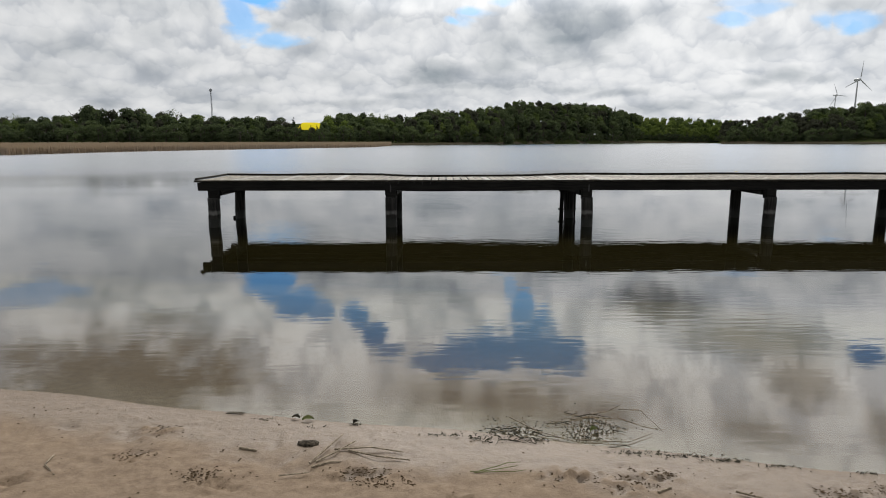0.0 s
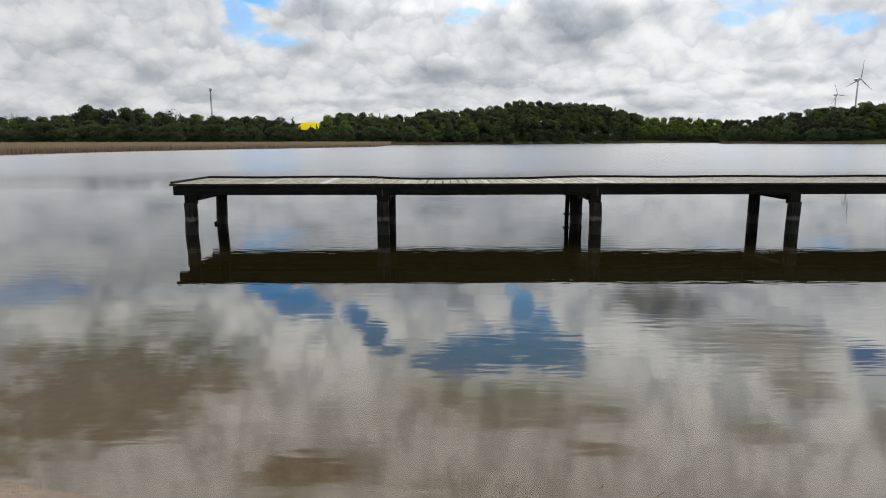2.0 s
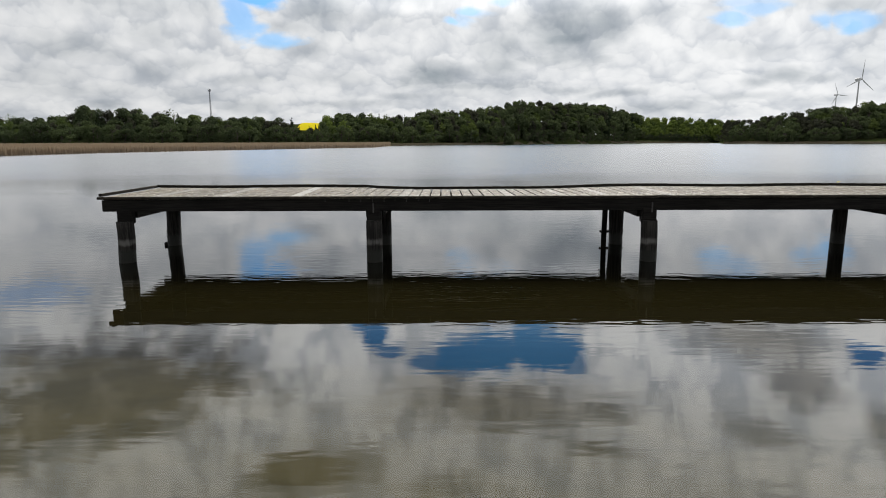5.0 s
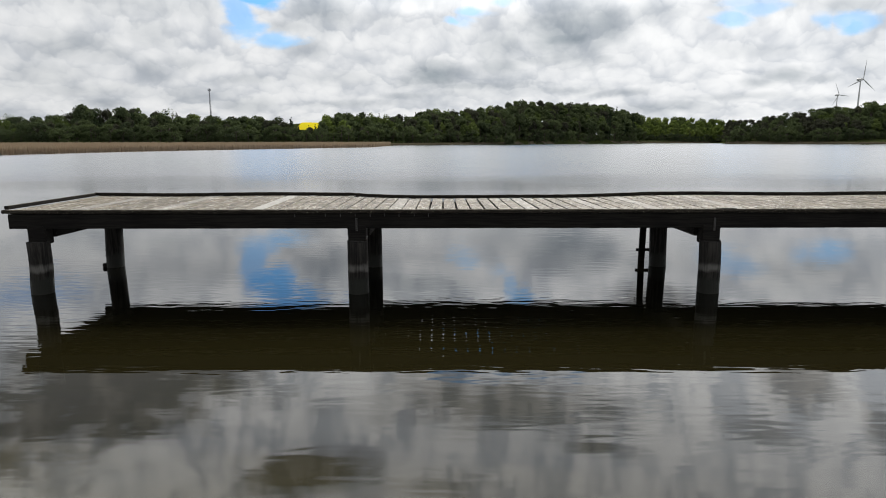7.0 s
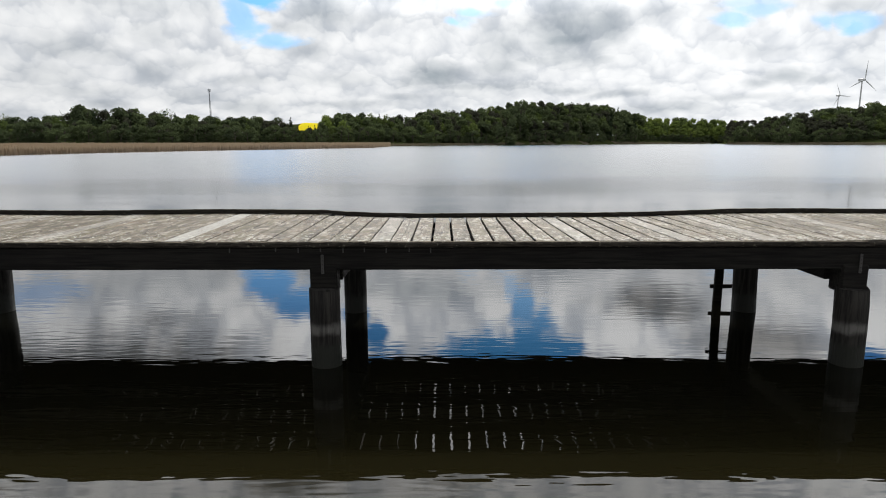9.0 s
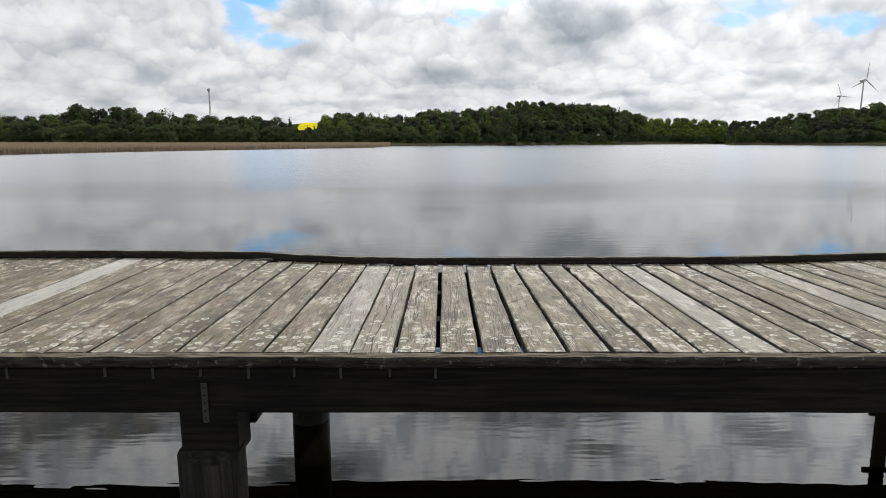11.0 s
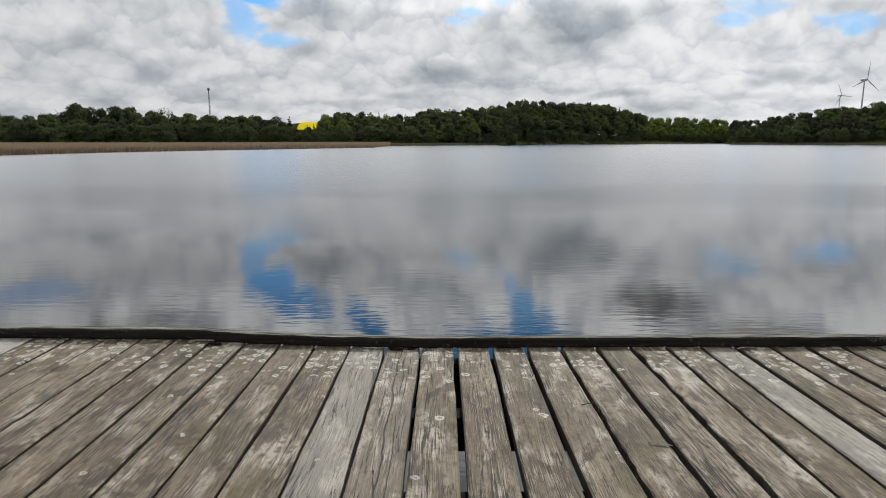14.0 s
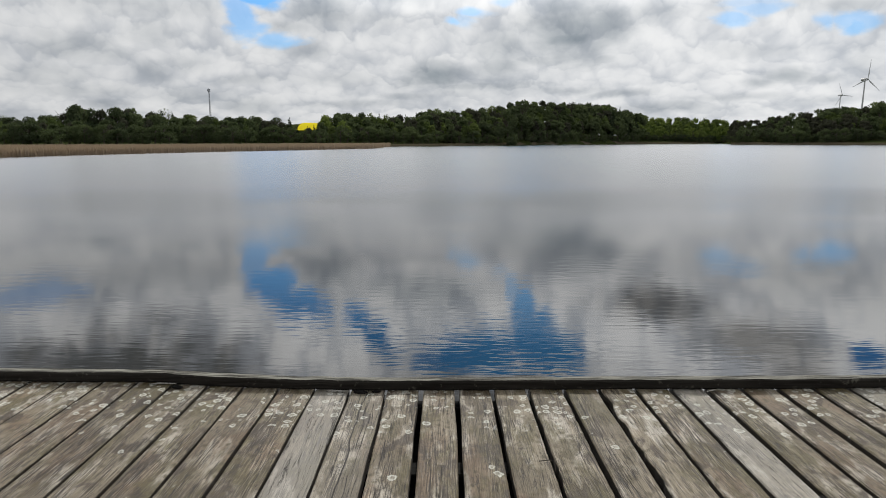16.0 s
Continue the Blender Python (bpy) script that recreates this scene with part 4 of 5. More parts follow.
KINDS = {
    "dark": [tree_kind("broad", 11), tree_kind("round", 12), tree_kind("broad", 13), tree_kind("round", 14)],
    "fresh": [tree_kind("broad", 21, M_FRESH), tree_kind("round", 22, M_FRESH), tree_kind("tall", 23, M_FRESH)],
    "spring": [tree_kind("broad", 25, M_SPRING), tree_kind("round", 26, M_SPRING)],
    "dull": [tree_kind("broad", 61, M_DULL), tree_kind("round", 62, M_DULL), tree_kind("tall", 63, M_DULL)],
    "pine": [tree_kind("conifer", 31), tree_kind("conifer", 32)],
    "bush": [tree_kind("bush", 41), tree_kind("bush", 42), tree_kind("bush", 43)],
    "bare": [tree_kind("bare", 51, M_FRESH)],
}
LABELS = {"dark": ("broadleaf_tree", "dark green broadleaf tree on the far shore", "tree"),
          "fresh": ("broadleaf_tree", "fresh light green spring tree on the far shore", "tree"),
          "spring": ("broadleaf_tree", "bright yellow-green spring tree on the far shore", "tree"),
          "dull": ("broadleaf_tree", "brownish tree just coming into leaf on the far shore", "tree"),
          "pine": ("conifer", "dark pointed conifer in the far woods", "tree"),
          "bush": ("bush", "rounded green bush at the foot of the far woods", "bush"),
          "bare": ("thin_tree", "thin tree with few new leaves above the woods", "tree")}


def plant(kind, x, y, high, wide, r):
    trunk, crown, _, _ = KINDS[kind][r.integers(len(KINDS[kind]))]
    name, label, cat = LABELS[kind]
    root = tagged(new(name), label, cat, "far woods")
    a = r.uniform(0, 360)
    root.matrix_basis = pose(x, y, float(ground_z(x, y)), 0, 0, a) @ Matrix.Diagonal((high * wide, high * wide, high, 1))
    for n, me in (("trunk", trunk), ("crown", crown)):
        ob = new(n, me)
        ob.parent = root
    return root


# stands of wood: bearing from and to, distance, rows, mix of kinds
STANDS = ((-0.78, -0.60, 270, 4, "dark dark fresh dull dark"), (-0.60, -0.42, 285, 4, "dark dull pine dark"), (-0.42, -0.30, 300, 4, "dark dull dark dark fresh"),
          (-0.31, -0.19, 315, 4, "dark pine dull dark"), (-0.195, -0.15, 330, 4, "spring fresh dark"), (-0.155, -0.01, 350, 5, "dark dark fresh dull pine"),
          (-0.015, 0.09, 390, 5, "dark fresh dull dark"), (0.09, 0.26, 450, 7, "dark dull dark fresh dark"),
          (0.26, 0.31, 500, 5, "pine dark"), (0.30, 0.475, 610, 4, "spring spring fresh"), (0.452, 0.52, 420, 5, "dark dull"),
          (0.51, 0.61, 400, 5, "dull dark dull dark"), (0.60, 0.80, 390, 5, "dull dark dark dull fresh"))
# how high the tree tops stand over the horizon, by bearing
TOP_U = (-0.78, -0.72, -0.67, -0.60, -0.575, -0.55, -0.48, -0.42, -0.36, -0.27, -0.238, -0.233, -0.197, -0.19, -0.15, -0.06, -0.02, 0.02, 0.09,
         0.12, 0.17, 0.24, 0.295, 0.33, 0.39, 0.45, 0.50, 0.54, 0.60, 0.65, 0.685, 0.78)
TOP_E = (0.040, 0.043, 0.041, 0.046, 0.059, 0.054, 0.054, 0.046, 0.041, 0.040, 0.039, 0.027, 0.027, 0.044, 0.046, 0.043, 0.052, 0.052, 0.057,
         0.064, 0.062, 0.062, 0.050, 0.037, 0.038, 0.034, 0.036, 0.043, 0.052, 0.056, 0.061, 0.060)
r = np.random.default_rng(5)
stuff = {}
for u0, u1, dist, rows, mix in STANDS:
    mix = mix.split()
    step = 5.0 if dist < 500 else 6.0
    for row in range(rows):
        n = int((u1 - u0) * dist / step)
        for k in range(n):
            u = u0 + (u1 - u0) * (k + r.uniform(0.1, 0.9)) / n
            d = max(dist, float(np.interp(u, SHORE_U, SHORE_D)) + 16) + row * 9 + r.uniform(-3, 3)
            x, y = u * d, d - 8.0
            gz = float(ground_z(x, y))
            top = 1.7 + float(np.interp(u, TOP_U, TOP_E)) * d
            f = (0.52 + 0.50 * (row + 1) / rows) * r.uniform(0.95 if row >= rows - 2 else 0.90, 1.02)
            high = max(top * f - gz, 5.0)
            kind = mix[r.integers(len(mix))]
            if row < rows - 1 and row > 0 or r.random() < 0.25:
                t4 = KINDS[kind][r.integers(len(KINDS[kind]))]
                leaves = t4[2].reshape(-1, 4, 3)[::3]
                mid = leaves.mean(1, keepdims=True)
                v = (mid + (leaves - mid) * 1.9) * (high * 0.95, high * 0.95, high) + (x, y, gz)
                stuff.setdefault(kind, []).append(v.reshape(-1, 3))
            else:
                plant(kind, x, y, high, r.uniform(0.9, 1.25) * (0.8 if high > 17 else 1.0), r)
    # bushes at the foot of the wood
    n = int((u1 - u0) * dist / 2.8)
    for k in range(n):
        u = u0 + (u1 - u0) * (k + r.uniform(0.1, 0.9)) / n
        d = max(dist, float(np.interp(u, SHORE_U, SHORE_D)) + 14) - 8 + r.uniform(-5, 4)
        plant("bush", u * d, d - 8.0, r.uniform(4.5, 9.5), r.uniform(1.0, 1.5), r)
for kind, lots in stuff.items():
    v = np.concatenate(lots)
    f = np.arange(len(v)).reshape(-1, 4)
    mat = {"dark": M_LEAF, "fresh": M_FRESH, "spring": M_SPRING, "dull": M_DULL, "pine": M_PINE}[kind]
    wood = new("background_woodland", mesh_of("background_woodland", v.tolist(), f.tolist(), mat))
    tagged(wood, {"dark": "deep green", "fresh": "light green", "spring": "bright yellow-green", "dull": "brownish budding", "pine": "dark conifer"}[kind] + " woodland behind the shore trees", "woodland", kind="stuff")

# trees that stand out of the skyline
for kind, u, d, top in (("bare", -0.440, 330, 19.5), ("bare", -0.695, 320, 16.5), ("dark", -0.575, 300, 19.8), ("bare", -0.605, 330, 16.0),
                        ("dark", -0.515, 300, 18.5), ("dark", 0.122, 440, 31.0), ("dark", 0.685, 400, 26.0), ("dark", 0.10, 390, 22.5)):
    gz = float(ground_z(u * d, d - 8))
    plant(kind, u * d, d - 8.0, top - gz, 0.85, r)


# yellow rape field on the slope behind the woods
def field():
    v, f = [], []
    nx, ny = 14, 10
    for j in range(ny + 1):
        for i in range(nx + 1):
            x, y = -188 + 32 * i / nx, 786 + 40 * j / ny
            v.append((x, y, float(ground_z(x, y)) + 0.9 + 0.12 * math.sin(i * 2.2 + j)))
    for j in range(ny):
        for i in range(nx):
            a = j * (nx + 1) + i
            f.append((a, a + 1, a + nx + 2, a + nx + 1))
    return tagged(new("rape_field", mesh_of("rape_field", v, f, M_RAPE)), "bright yellow rape field in blossom on a slope", "field", kind="stuff")


field()


def barn(x, y, w, label):
    z = float(ground_z(x, y)) - 0.3
    root = tagged(new("farm_building"), label, "building")
    root.location = (x, y, z)
    bm = bmesh.new()
    box(bm, (-w / 2, -5, 0), (w / 2, 5, 4.2))
    part("wall", bm, M_GREYPAINT, root)
    bm = bmesh.new()
    vs = [bm.verts.new(p) for p in ((-w / 2 - 0.5, -5.6, 4.0), (w / 2 + 0.5, -5.6, 4.0), (w / 2 + 0.5, 0, 7.2), (-w / 2 - 0.5, 0, 7.2),
                                    (-w / 2 - 0.5, 5.6, 4.0), (w / 2 + 0.5, 5.6, 4.0))]
    for q in ((0, 1, 2, 3), (3, 2, 5, 4), (0, 3, 4), (1, 5, 2)):
        bm.faces.new([vs[k] for k in q])
    bmesh.ops.solidify(bm, geom=bm.faces[:], thickness=0.25)
    part("roof", bm, M_WHITEPAINT, root, "pale sheet-metal roof")


barn(-232, 785, 12, "far farm building with a pale roof between trees")
barn(-208, 790, 6, "small far shed with a pale roof between trees")


def mast(x, y, top):
    z = float(ground_z(x, y))
    root = tagged(new("radio_mast"), "slender grey radio mast with antennas at its head", "mast")
    root.location = (x, y, z)
    h = top - z
    bm = bmesh.new()
    for k in range(3):
        a = 2.094 * k
        tube(bm, [(1.6 * math.cos(a), 1.6 * math.sin(a), 0), (0.5 * math.cos(a), 0.5 * math.sin(a), h)], [0.28, 0.2], 6)
    for j in range(24):
        z0, z1 = h * j / 24, h * (j + 1) / 24
        for k in range(3):
            a, b = 2.094 * k, 2.094 * (k + 1)
            ra, rb = 1.6 - 1.1 * j / 24, 1.6 - 1.1 * (j + 1) / 24
            tube(bm, [(ra * math.cos(a), ra * math.sin(a), z0), (rb * math.cos(b), rb * math.sin(b), z1)], [0.1, 0.1], 4)
    part("lattice_tower", bm, M_GREYPAINT, root)
    bm = bmesh.new()
    tube(bm, [(0, 0, h - 4.2), (0, 0, h - 4.0)], [2.0, 2.0], 12)
    part("platform", bm, M_GREYPAINT, root)
    for k in range(6):
        a = 1.047 * k
        bm = bmesh.new()
        box(bm, (1.7 * math.cos(a) - 0.3, 1.7 * math.sin(a) - 0.3, h - 3.6), (1.7 * math.cos(a) + 0.3, 1.7 * math.sin(a) + 0.3, h - 0.6), 0.05)
        part("antenna", bm, M_GREYPAINT, root)


mast(-342, 912, 79)


def wind_turbine(x, y, hub, blade, turn, face):
    z = float(ground_z(x, y))
    root = tagged(new("wind_turbine"), "white three-bladed wind turbine beyond the woods", "wind turbine", "wind turbines")
    root.matrix_basis = pose(x, y, z, 0, 0, face)
    h = hub - z
    bm = bmesh.new()
    tube(bm, [(0, 0, -1), (0, 0, h * 0.5), (0, 0, h - 1)], [1.35, 1.05, 0.75], 16)
    part("tower", bm, M_TURBINE, root)
    bm = bmesh.new()
    box(bm, (-1.6, -3.0, h - 1.6), (1.6, 5.5, h + 1.8), 0.6)
    part("nacelle", bm, M_TURBINE, root)
    bm = bmesh.new()
    tube(bm, [(0, -3.0, h), (0, -4.4, h), (0, -5.4, h)], [1.5, 1.3, 0.3], 12)
    part("hub", bm, M_TURBINE, root)
    for k in range(3):
        a = radians(turn + 120 * k)
        dirv, side = Vector((math.sin(a), 0, math.cos(a))), Vector((math.cos(a), 0, -math.sin(a)))
        bm = bmesh.new()
        rings = []
        for f, w, t in ((0.0, 0.5, 0.5), (0.08, 0.6, 0.5), (0.2, 1.1, 0.35), (0.6, 0.65, 0.2), (1.0, 0.2, 0.08)):
            c = Vector((0, -4.2, h)) + dirv * (blade * f + 0.8)
            rings.append([bm.verts.new(c + side * (w * p) + Vector((0, t * q, 0))) for p, q in ((-0.7, 0), (0.1, 1), (1.1, 0), (0.1, -1))])
        for p, q in zip(rings, rings[1:]):
            for j in range(4):
                bm.faces.new((p[j], p[(j + 1) % 4], q[(j + 1) % 4], q[j]))
        bm.faces.new(rings[-1])
        part("blade", bm, M_TURBINE, root)


wind_turbine(575, 860, 85, 25, 5, 12)
wind_turbine(841, 1330, 98, 26, -25, 12)


# ---- small things on the jetty ----
bm = bmesh.new()
tube(bm, [(-0.022, 0, 0.0), (0.014, 0.005, 0.004), (0.022, -0.005, 0.014), (0.0, 0.0, 0.017), (-0.014, 0.005, 0.010)], [0.006] * 5, 8)
knot = part("rope_knot", bm, M_YELLOW)
knot.location = (7.2, WIDE - 0.03, DECK + 0.058 + sag(7.2))
tagged(knot, "small yellow rope knot on the jetty's edge batten", "rope")
bracket = tagged(new("mooring_bracket"), "dark timber fender block on a jetty post", "bracket")
bm = bmesh.new()
box(bm, (-4.655, 1.44, WATER - 0.05), (-4.56, 1.60, WATER + 0.055), 0.012)
part("block", bm, M_BEAM, bracket)
for z in (WATER + 0.13, WATER + 0.22):
    bm = bmesh.new()
    tube(bm, [(-4.56, 1.52, z), (-4.62, 1.52, z), (-4.635, 1.52, z + 0.035)], [0.012, 0.012, 0.008], 6)
    part("hook", bm, M_STEEL, bracket)
# bleached nail plates in a row under the near edge batten
for n, x in enumerate((-1.543, -1.191, -1.019, -0.848, -0.676, -0.513, -0.346, -0.170, -0.007)):
    bm = bmesh.new()
    box(bm, (x - 0.0045, -0.0425, 0.818 + 0.006 * (n % 2)), (x + 0.0045, -0.0385, 0.857), 0.001)
    part("nail_plate", bm, M_STRAP, jetty, "dull zinc nail plate")
r = random.Random(12)
for k in range(5):
    bm = bmesh.new()
    x = 3.32 + 0.035 * k
    box(bm, (-0.03 - 0.01 * k, -0.006, -0.003), (0.03 + 0.01 * k, 0.006, 0.003), 0.001, Matrix.Rotation(r.uniform(-0.3, 0.3), 3, "Z"))
    ob = part("splinter", bm, M_PALE, jetty, "bright torn wood splinter")
    ob.location = (x, -0.035 + 0.006 * k, DECK + 0.009)

def on_deck(x, y):
    """The height of the planks' upper side."""
    return DECK + sag(x) * y / WIDE


def bark_clump(x, y, size, seed):
    """A crumbled heap of bark and moss caught against the batten."""
    r = random.Random(seed)
    bm = bmesh.new()
    bmesh.ops.create_icosphere(bm, subdivisions=3, radius=1.0)
    for v in bm.verts:
        v.co *= 1 + 0.45 * noise.noise(v.co * 2.1 + Vector((seed, 0, 0))) + 0.25 * noise.noise(v.co * 5.3)
        v.co = Vector((v.co.x * size, v.co.y * size * 0.45, max(v.co.z, -0.35) * size * 0.30))
    ob = part("bark_clump", bm, M_BEAM)
    ob.matrix_basis = pose(x, y, on_deck(x, y) + size * 0.07, 0, 0, r.uniform(-20, 20))
    tagged(ob, "dark crumbled clump of bark and moss on the planks", "debris", "jetty litter")


for n, (x, y, size) in enumerate(((-1.08, 1.775, 0.026), (-0.27, 1.785, 0.030), (-0.20, 1.79, 0.018))):
    bark_clump(x, y, size, n + 3)


def wood_sliver(x, y, length, turn):
    """A thin pale splinter, thicker in the middle."""
    bm = bmesh.new()
    rings = []
    for k in range(6):
        f = k / 5
        w = 0.0045 * math.sin(math.pi * (0.12 + 0.76 * f))
        rings.append([bm.verts.new((length * (f - 0.5), w * a, 0.003 * b + 0.003 * math.sin(3 * f))) for a, b in ((-1, 0), (0, 1), (1, 0), (0, -0.6))])
    for p, q in zip(rings, rings[1:]):
        for j in range(4):
            bm.faces.new((p[j], p[(j + 1) % 4], q[(j + 1) % 4], q[j]))
    bm.faces.new(rings[0][::-1])
    bm.faces.new(rings[-1])
    ob = part("wood_sliver", bm, M_WHITE)
    ob.matrix_basis = pose(x, y, on_deck(x, y) + 0.004, 0, 0, turn)
    tagged(ob, "thin pale wood sliver lying on the planks", "splinter", "jetty litter")


for x, y, length, turn in ((-1.15, 1.79, 0.12, 2), (-0.37, 1.785, 0.10, -3), (1.29, 1.78, 0.055, 20), (0.60, 0.86, 0.07, -15), (0.30, 1.42, 0.05, 75)):
    wood_sliver(x, y, length, turn)
bm = bmesh.new()
tube(bm, [(-0.03, 0.02, 0.003), (0.0, 0.0, 0.018), (0.016, -0.022, 0.024), (0.014, -0.048, 0.006)], [0.0015, 0.0016, 0.0014, 0.0009], 6)
stem = part("bent_twig", bm, M_BARK)
stem.location = (0.46, 1.14, on_deck(0.46, 1.14))
tagged(stem, "thin bent twig caught between two planks", "twig", "jetty litter")

# ---- things washed up on the beach ----
def on_ground(x, y):
    return float(ground_z(x, y))


def twig(pts, rad, mat, name, label, cat):
    pts = [(*strand(x, y), h) for x, y, h in pts]
    x0, y0 = pts[0][0], pts[0][1]
    bm = bmesh.new()
    n = len(pts)
    tube(bm, [(x - x0, y - y0, max(on_ground(x, y), WATER - 0.02) + h) for x, y, h in pts], [rad * (1 - 0.6 * k / n) for k in range(n)], 6)
    ob = part(name, bm, mat)
    ob.location = (x0, y0, 0)
    return tagged(ob, label, cat)


TW = "dry pale twig lying on the sand"
for pts in ([(-0.50, -9.36, 0.008), (-0.44, -9.20, 0.02), (-0.38, -9.03, 0.03)], [(-0.47, -9.34, 0.006), (-0.38, -9.22, 0.012), (-0.30, -9.10, 0.02)],
            [(-0.40, -9.19, 0.01), (-0.2, -9.18, 0.02), (-0.02, -9.22, 0.01)], [(-0.32, -9.20, 0.008), (-0.15, -9.28, 0.012), (0.02, -9.31, 0.006)],
            [(-0.48, -9.40, 0.004), (-0.40, -9.34, 0.006), (-0.34, -9.33, 0.004)]):
    twig(pts, 0.0055, M_TWIG, "twig", TW, "twig")
for pts, rad in (([(-1.86, -9.30, 0.006), (-1.83, -9.42, 0.008), (-1.72, -9.52, 0.005)], 0.005), ([(1.60, -9.60, 0.006), (1.70, -9.66, 0.006)], 0.006),
                 ([(-0.92, -9.18, 0.006), (-0.82, -9.21, 0.006)], 0.008), ([(1.22, -9.62, 0.006), (1.30, -9.57, 0.006)], 0.007), ([(-0.62, -9.50, 0.005), (-0.48, -9.46, 0.005)], 0.004)):
    twig(pts, rad, M_TWIG, "stick", "short brown stick lying on the sand", "stick")
for pts in ([(0.33, -9.43, 0.004), (0.41, -9.425, 0.006), (0.49, -9.40, 0.008), (0.58, -9.355, 0.005)], [(0.38, -9.42, 0.004), (0.47, -9.38, 0.010), (0.53, -9.33, 0.008), (0.60, -9.31, 0.004)],
            [(0.35, -9.44, 0.003), (0.47, -9.43, 0.006), (0.56, -9.425, 0.006), (0.62, -9.40, 0.004)]):
    twig(pts, 0.0026, M_GREEN, "grass_blade", "long green grass blade dropped on the sand", "grass")
for pts in ([(0.96, -9.02, 0.01), (1.25, -9.05, 0.012), (1.42, -8.95, 0.02)], [(0.60, -8.80, 0.05), (0.75, -8.93, 0.02), (0.98, -9.06, 0.008)],
            [(1.30, -8.66, 0.05), (1.42, -8.72, 0.07), (1.50, -8.90, 0.01)], [(1.05, -8.70, 0.02), (1.22, -8.68, 0.04), (1.32, -8.64, 0.07)],
            [(0.98, -8.74, 0.015), (1.12, -8.76, 0.03), (1.22, -8.80, 0.01)]):
    twig(pts, 0.0032, M_TWIG, "reed_stem", "bent dry reed stem at the waterline", "reed stem")


def weed_clump(x, y, w, d, count, seed, high=0.012):
    """A tangle of dark stalks and torn leaves."""
    r = np.random.default_rng(seed)
    v, f = [], []
    for k in range(count):
        cx, cy = x + r.normal() * w * 0.5, y + r.normal() * d * 0.5
        z = max(on_ground(cx, cy), WATER) + 0.003
        a, l, wd = r.uniform(0, 6.28), r.uniform(0.006, 0.030), r.uniform(0.0008, 0.0024)
        up = r.uniform(0.0, high)
        ca, sa = math.cos(a), math.sin(a)
        i = len(v)
        for q, (s0, hh) in enumerate(((0, 0.0), (0.5, up), (1, up * 0.3))):
            for side in (-1, 1):
                v.append((cx + ca * l * s0 - sa * wd * side * (1 - 0.5 * abs(s0 - 0.5)), cy + sa * l * s0 + ca * wd * side, z + hh + 0.002 * side))
        f += [(i, i + 2, i + 3, i + 1), (i + 2, i + 4, i + 5, i + 3)]
    return v, f


WEEDS = ((0.22, -8.97, 0.16, 0.03, 60), (0.40, -9.02, 0.10, 0.04, 60), (0.58, -8.94, 0.22, 0.10, 130), (0.72, -9.02, 0.10, 0.06, 60),
         (0.98, -8.98, 0.14, 0.08, 90), (1.14, -8.86, 0.20, 0.12, 120), (1.26, -9.17, 0.20, 0.03, 110), (1.50, -9.20, 0.16, 0.025, 80),
         (1.70, -9.25, 0.16, 0.02, 80), (1.92, -9.31, 0.14, 0.02, 40), (2.38, -9.38, 0.12, 0.02, 30), (-0.33, -8.82, 0.05, 0.02, 25),
         (-0.90, -8.76, 0.08, 0.02, 16), (-0.55, -8.86, 0.08, 0.02, 12))
for n, (x, y, w, d, c) in enumerate(WEEDS):
    x, y = strand(x, y)
    v, f = weed_clump(x, y, w, d, int(c * 0.65), 60 + n)
    me = mesh_of("waterweed", [(p[0] - x, p[1] - y, p[2]) for p in v], f, M_WEED)
    ob = new("waterweed", me)
    ob.location = (x, y, 0)
    tagged(ob, "dark tangle of washed-up waterweed at the waterline", "waterweed", "washed-up weed", "stuff")


def weed_mat(x, y, w, d, seed):
    """A mat of dark weed afloat at the water's edge, its stalks crossing one another."""
    r = np.random.default_rng(seed)
    mat = tagged(new("weed_mat"), "dark net-like mat of waterweed afloat at the water's edge", "waterweed", "washed-up weed")
    x, y = strand(x, y)
    mat.location = (x, y, 0)
    for k in range(9):
        bm = bmesh.new()
        a = r.uniform(0, 6.28)
        p = Vector((r.normal() * w * 0.4, r.normal() * d * 0.4, 0))
        pts = []
        for q in range(6):
            z = max(on_ground(x + p.x, y + p.y), WATER) + 0.004 + 0.012 * r.random()
            pts.append((p.x, p.y, z))
            a += r.normal() * 0.7
            p = p + Vector((math.cos(a), math.sin(a) * 0.7, 0)) * w * 0.14
        tube(bm, pts, [0.0022, 0.0026, 0.0022, 0.002, 0.0018, 0.001], 5)
        part("stalk", bm, M_WEED, mat)
    v, f = [], []
    for k in range(240):
        cx, cy = r.normal() * w * 0.36, r.normal() * d * 0.36
        z = max(on_ground(x + cx, y + cy), WATER) + 0.002 + 0.004 * r.random()
        a, l, b = r.uniform(0, 6.28), r.uniform(0.003, 0.012), r.uniform(0.0015, 0.005)
        i = len(v)
        for px, py in ((-l, 0), (0, -b), (l, 0), (0, b)):
            v.append((cx + px * math.cos(a) - py * math.sin(a), cy + px * math.sin(a) + py * math.cos(a), z + 0.003 * r.normal()))
        f.append((i, i + 1, i + 2, i + 3))
    ob = tagged(new("leaflets", mesh_of("leaflets", v, f, M_WEED)), kind="stuff")
    ob.parent = mat


weed_mat(0.63, -8.86, 0.30, 0.24, 5)
weed_mat(1.07, -8.85, 0.26, 0.26, 6)


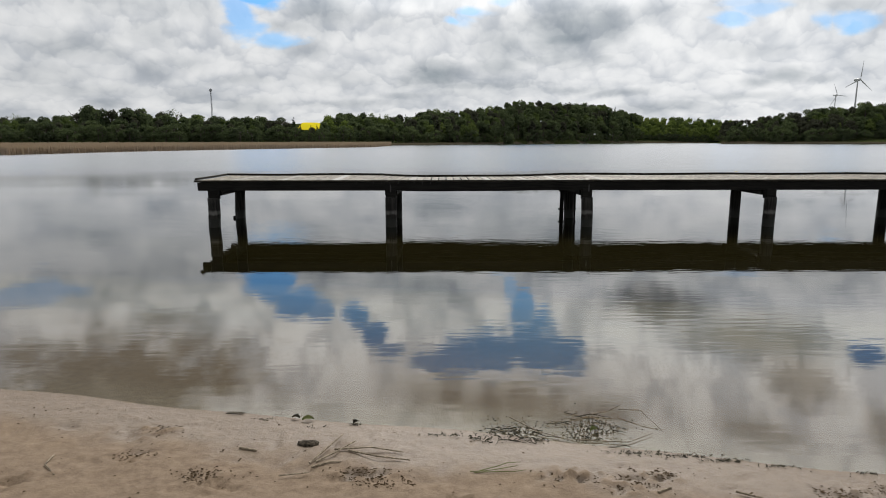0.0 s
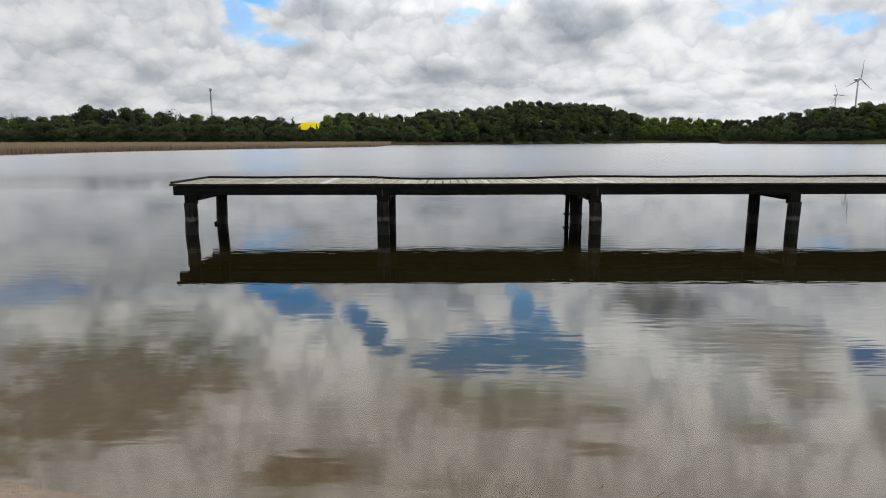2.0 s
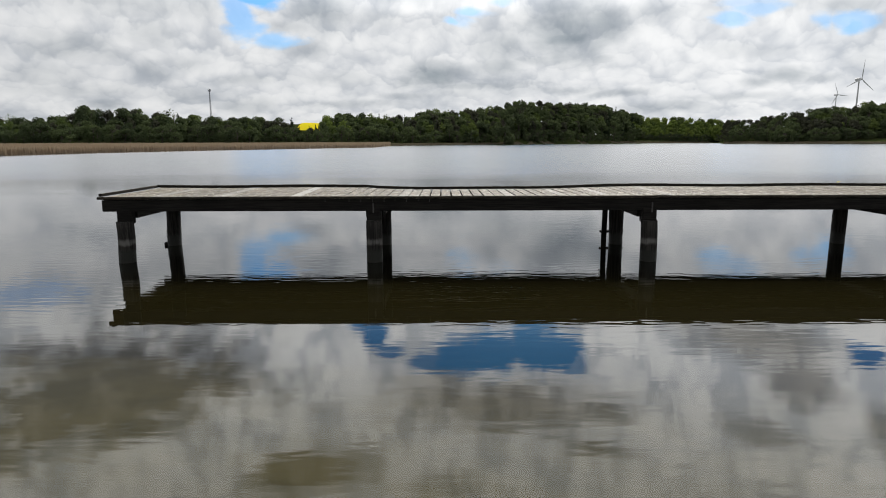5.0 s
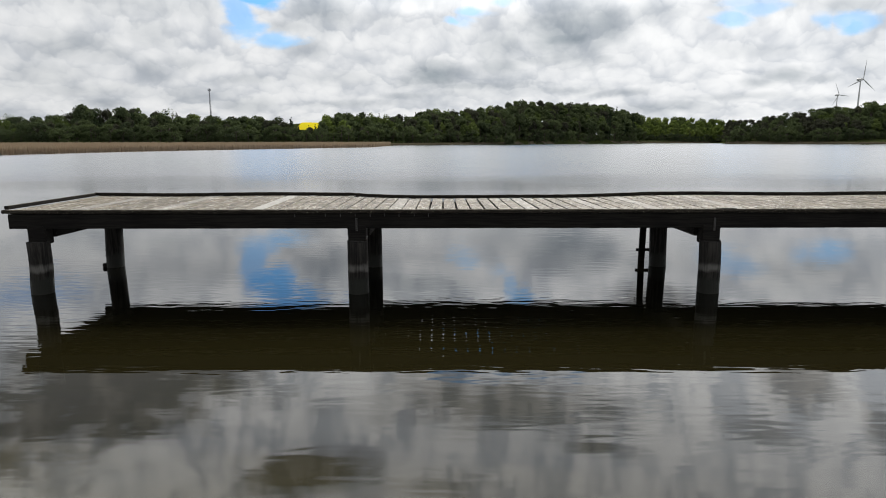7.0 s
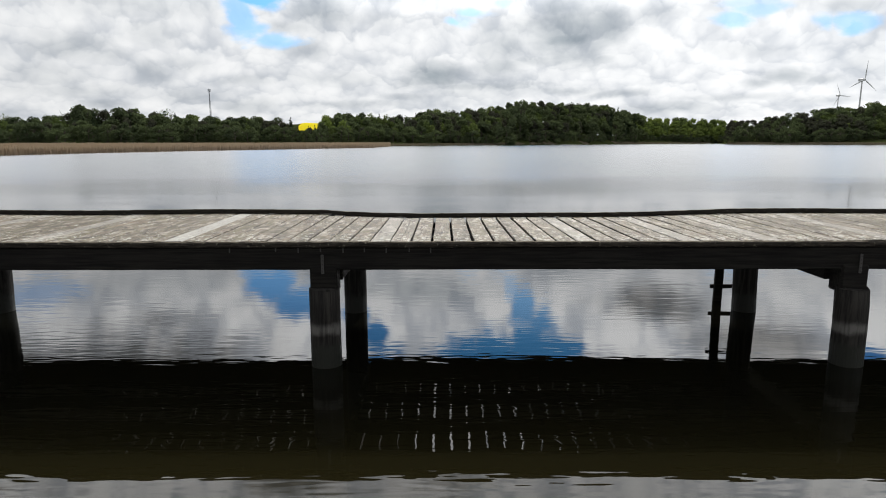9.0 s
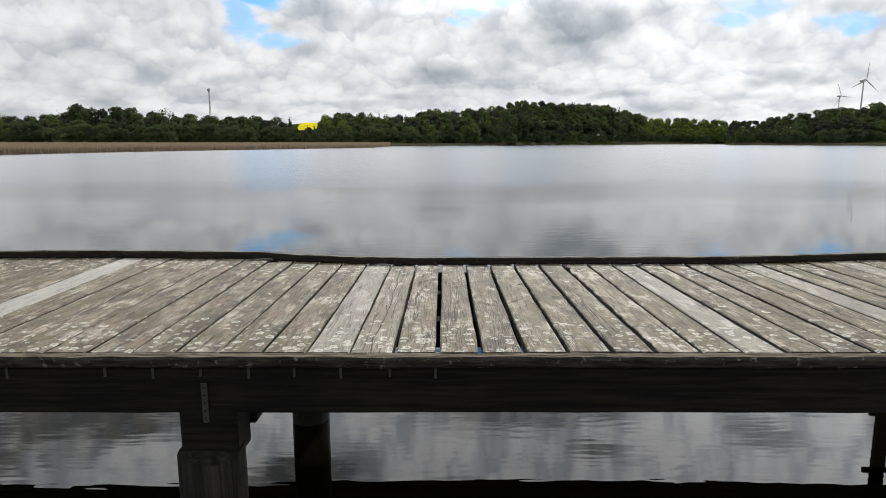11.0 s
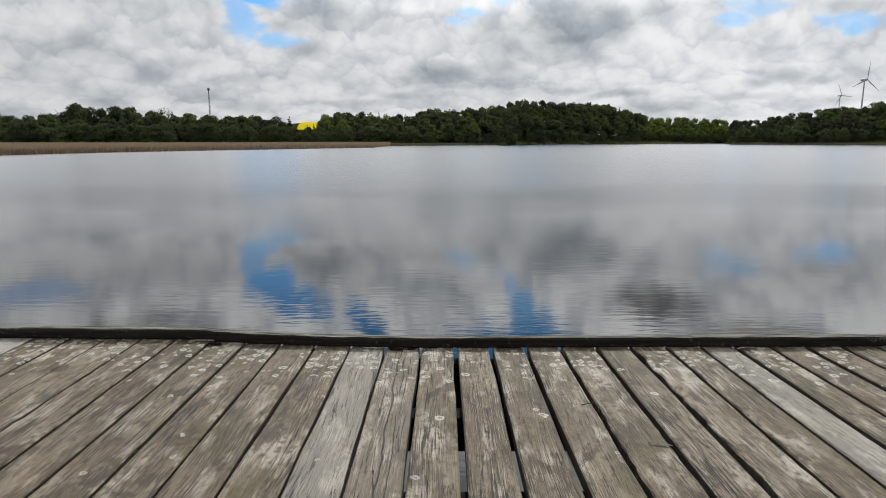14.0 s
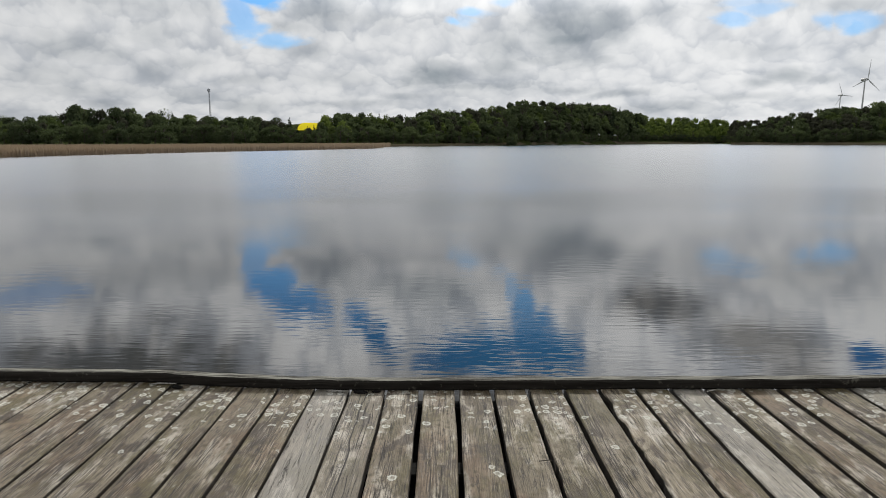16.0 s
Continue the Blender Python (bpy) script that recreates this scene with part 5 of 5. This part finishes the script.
def broad_leaf(x, y, size, mat, label, turn):
    bm = bmesh.new()
    top = []
    for k in range(7):
        a = k / 6
        w = size * 0.35 * math.sin(math.pi * (0.08 + 0.84 * a))
        top.append([bm.verts.new((size * (a - 0.5), s0 * w, 0.012 * math.sin(a * 3.1) + 0.010 * abs(s0))) for s0 in (-1, 0, 1)])
    for p, q in zip(top, top[1:]):
        for j in range(2):
            bm.faces.new((p[j], q[j], q[j + 1], p[j + 1]))
    bmesh.ops.solidify(bm, geom=bm.faces[:], thickness=0.0015)
    ob = part("leaf", bm, mat)
    x, y = strand(x, y)
    ob.matrix_basis = pose(x, y, max(on_ground(x, y), WATER) + 0.006, 4, 0, turn)
    tagged(ob, label, "leaf")


broad_leaf(-0.64, -8.76, 0.075, M_GREEN, "green leaf stranded at the waterline", 10)
broad_leaf(-0.72, -8.73, 0.055, M_WEED, "dark wet leaf stranded at the waterline", -15)
broad_leaf(1.09, -8.90, 0.06, M_GREEN, "green leaf caught in washed-up weed", 30)
broad_leaf(-0.34, -8.80, 0.05, M_WEED, "dark crumpled leaf at the waterline", 60)

# a serrated frond
frond = tagged(new("frond"), "dark comb-shaped frond on the wet sand", "frond")
bm = bmesh.new()
tube(bm, [(-0.09, 0.0, 0.004), (0.0, 0.0, 0.006), (0.09, -0.02, 0.004)], [0.003, 0.003, 0.002], 5)
part("stem", bm, M_WEED, frond)
for k in range(9):
    bm = bmesh.new()
    x = -0.075 + 0.019 * k
    tube(bm, [(x, 0, 0.005), (x + 0.003, 0.02, 0.010), (x + 0.006, 0.035, 0.004)], [0.004, 0.006, 0.002], 5)
    part("leaflet", bm, M_WEED, frond)
x, y = strand(-1.12, -8.67)
frond.matrix_basis = pose(x, y, max(on_ground(x, y), WATER) + 0.002, 0, 0, -6) @ Matrix.Scale(0.7, 4)

# dark clod by the twigs
bm = bmesh.new()
bmesh.ops.create_icosphere(bm, subdivisions=3, radius=1.0)
for vert in bm.verts:
    q = noise.noise(vert.co * 2.3) * 0.35 + noise.noise(vert.co * 6) * 0.15
    vert.co *= 1 + q
    vert.co = Vector((vert.co.x * 0.060, vert.co.y * 0.032, max(vert.co.z, -0.5) * 0.018))
clod = part("clod", bm, grainy("dark_humus", (0.025, 0.02, 0.014), (0.075, 0.06, 0.042), (60, 60, 60), 0.95, 0.8, 0.01))
x, y = strand(-0.56, -9.12)
clod.location = (x, y, on_ground(x, y) + 0.008)
tagged(clod, "dark clod of humus lying on the sand", "clod")


def crumbs(count, seed):
    """Bits of bark, weed and shell strewn over the sand."""
    r = np.random.default_rng(seed)
    v, f = [], []
    spots = ((-1.43, -9.30), (-1.47, -8.95), (0.84, -9.45), (1.28, -9.42), (1.10, -9.54), (-0.22, -9.46), (-0.1, -9.55), (-1.0, -9.5), (2.1, -9.6), (2.4, -9.55), (-2.2, -9.5))
    for k in range(count):
        if r.random() < 0.62:
            cx, cy = spots[r.integers(len(spots))]
            x, y = cx + r.normal() * 0.075, cy + r.normal() * 0.035
        else:
            x, y = r.uniform(-3.4, 3.8), r.uniform(-10.6, -8.5)
        x, y = strand(x, y)
        if y > float(shore_y(x)) - 0.03:
            continue
        z, a, l, w, h = on_ground(x, y), r.uniform(0, 6.28), r.uniform(0.002, 0.009) * (2.2 if r.random() < 0.12 else 1), r.uniform(0.0015, 0.006), r.uniform(0.001, 0.005)
        ca, sa = math.cos(a), math.sin(a)
        i = len(v)
        for px, py, pz in ((-l, -w, 0), (l, -w, 0), (l * 0.8, w, 0), (-l * 0.9, w, 0), (0, 0, h)):
            v.append((x + ca * px - sa * py, y + sa * px + ca * py, z + pz + 0.004))
        f += [(i, i + 1, i + 4), (i + 1, i + 2, i + 4), (i + 2, i + 3, i + 4), (i + 3, i, i + 4)]
    ob = new("beach_litter", mesh_of("beach_litter", v, f, foliage("bark_crumbs", (0.040, 0.027, 0.016), (0.130, 0.090, 0.054), 0.05)))
    return tagged(ob, "dark crumbs of bark and weed strewn over the sand", "litter", kind="stuff")


crumbs(1300, 77)
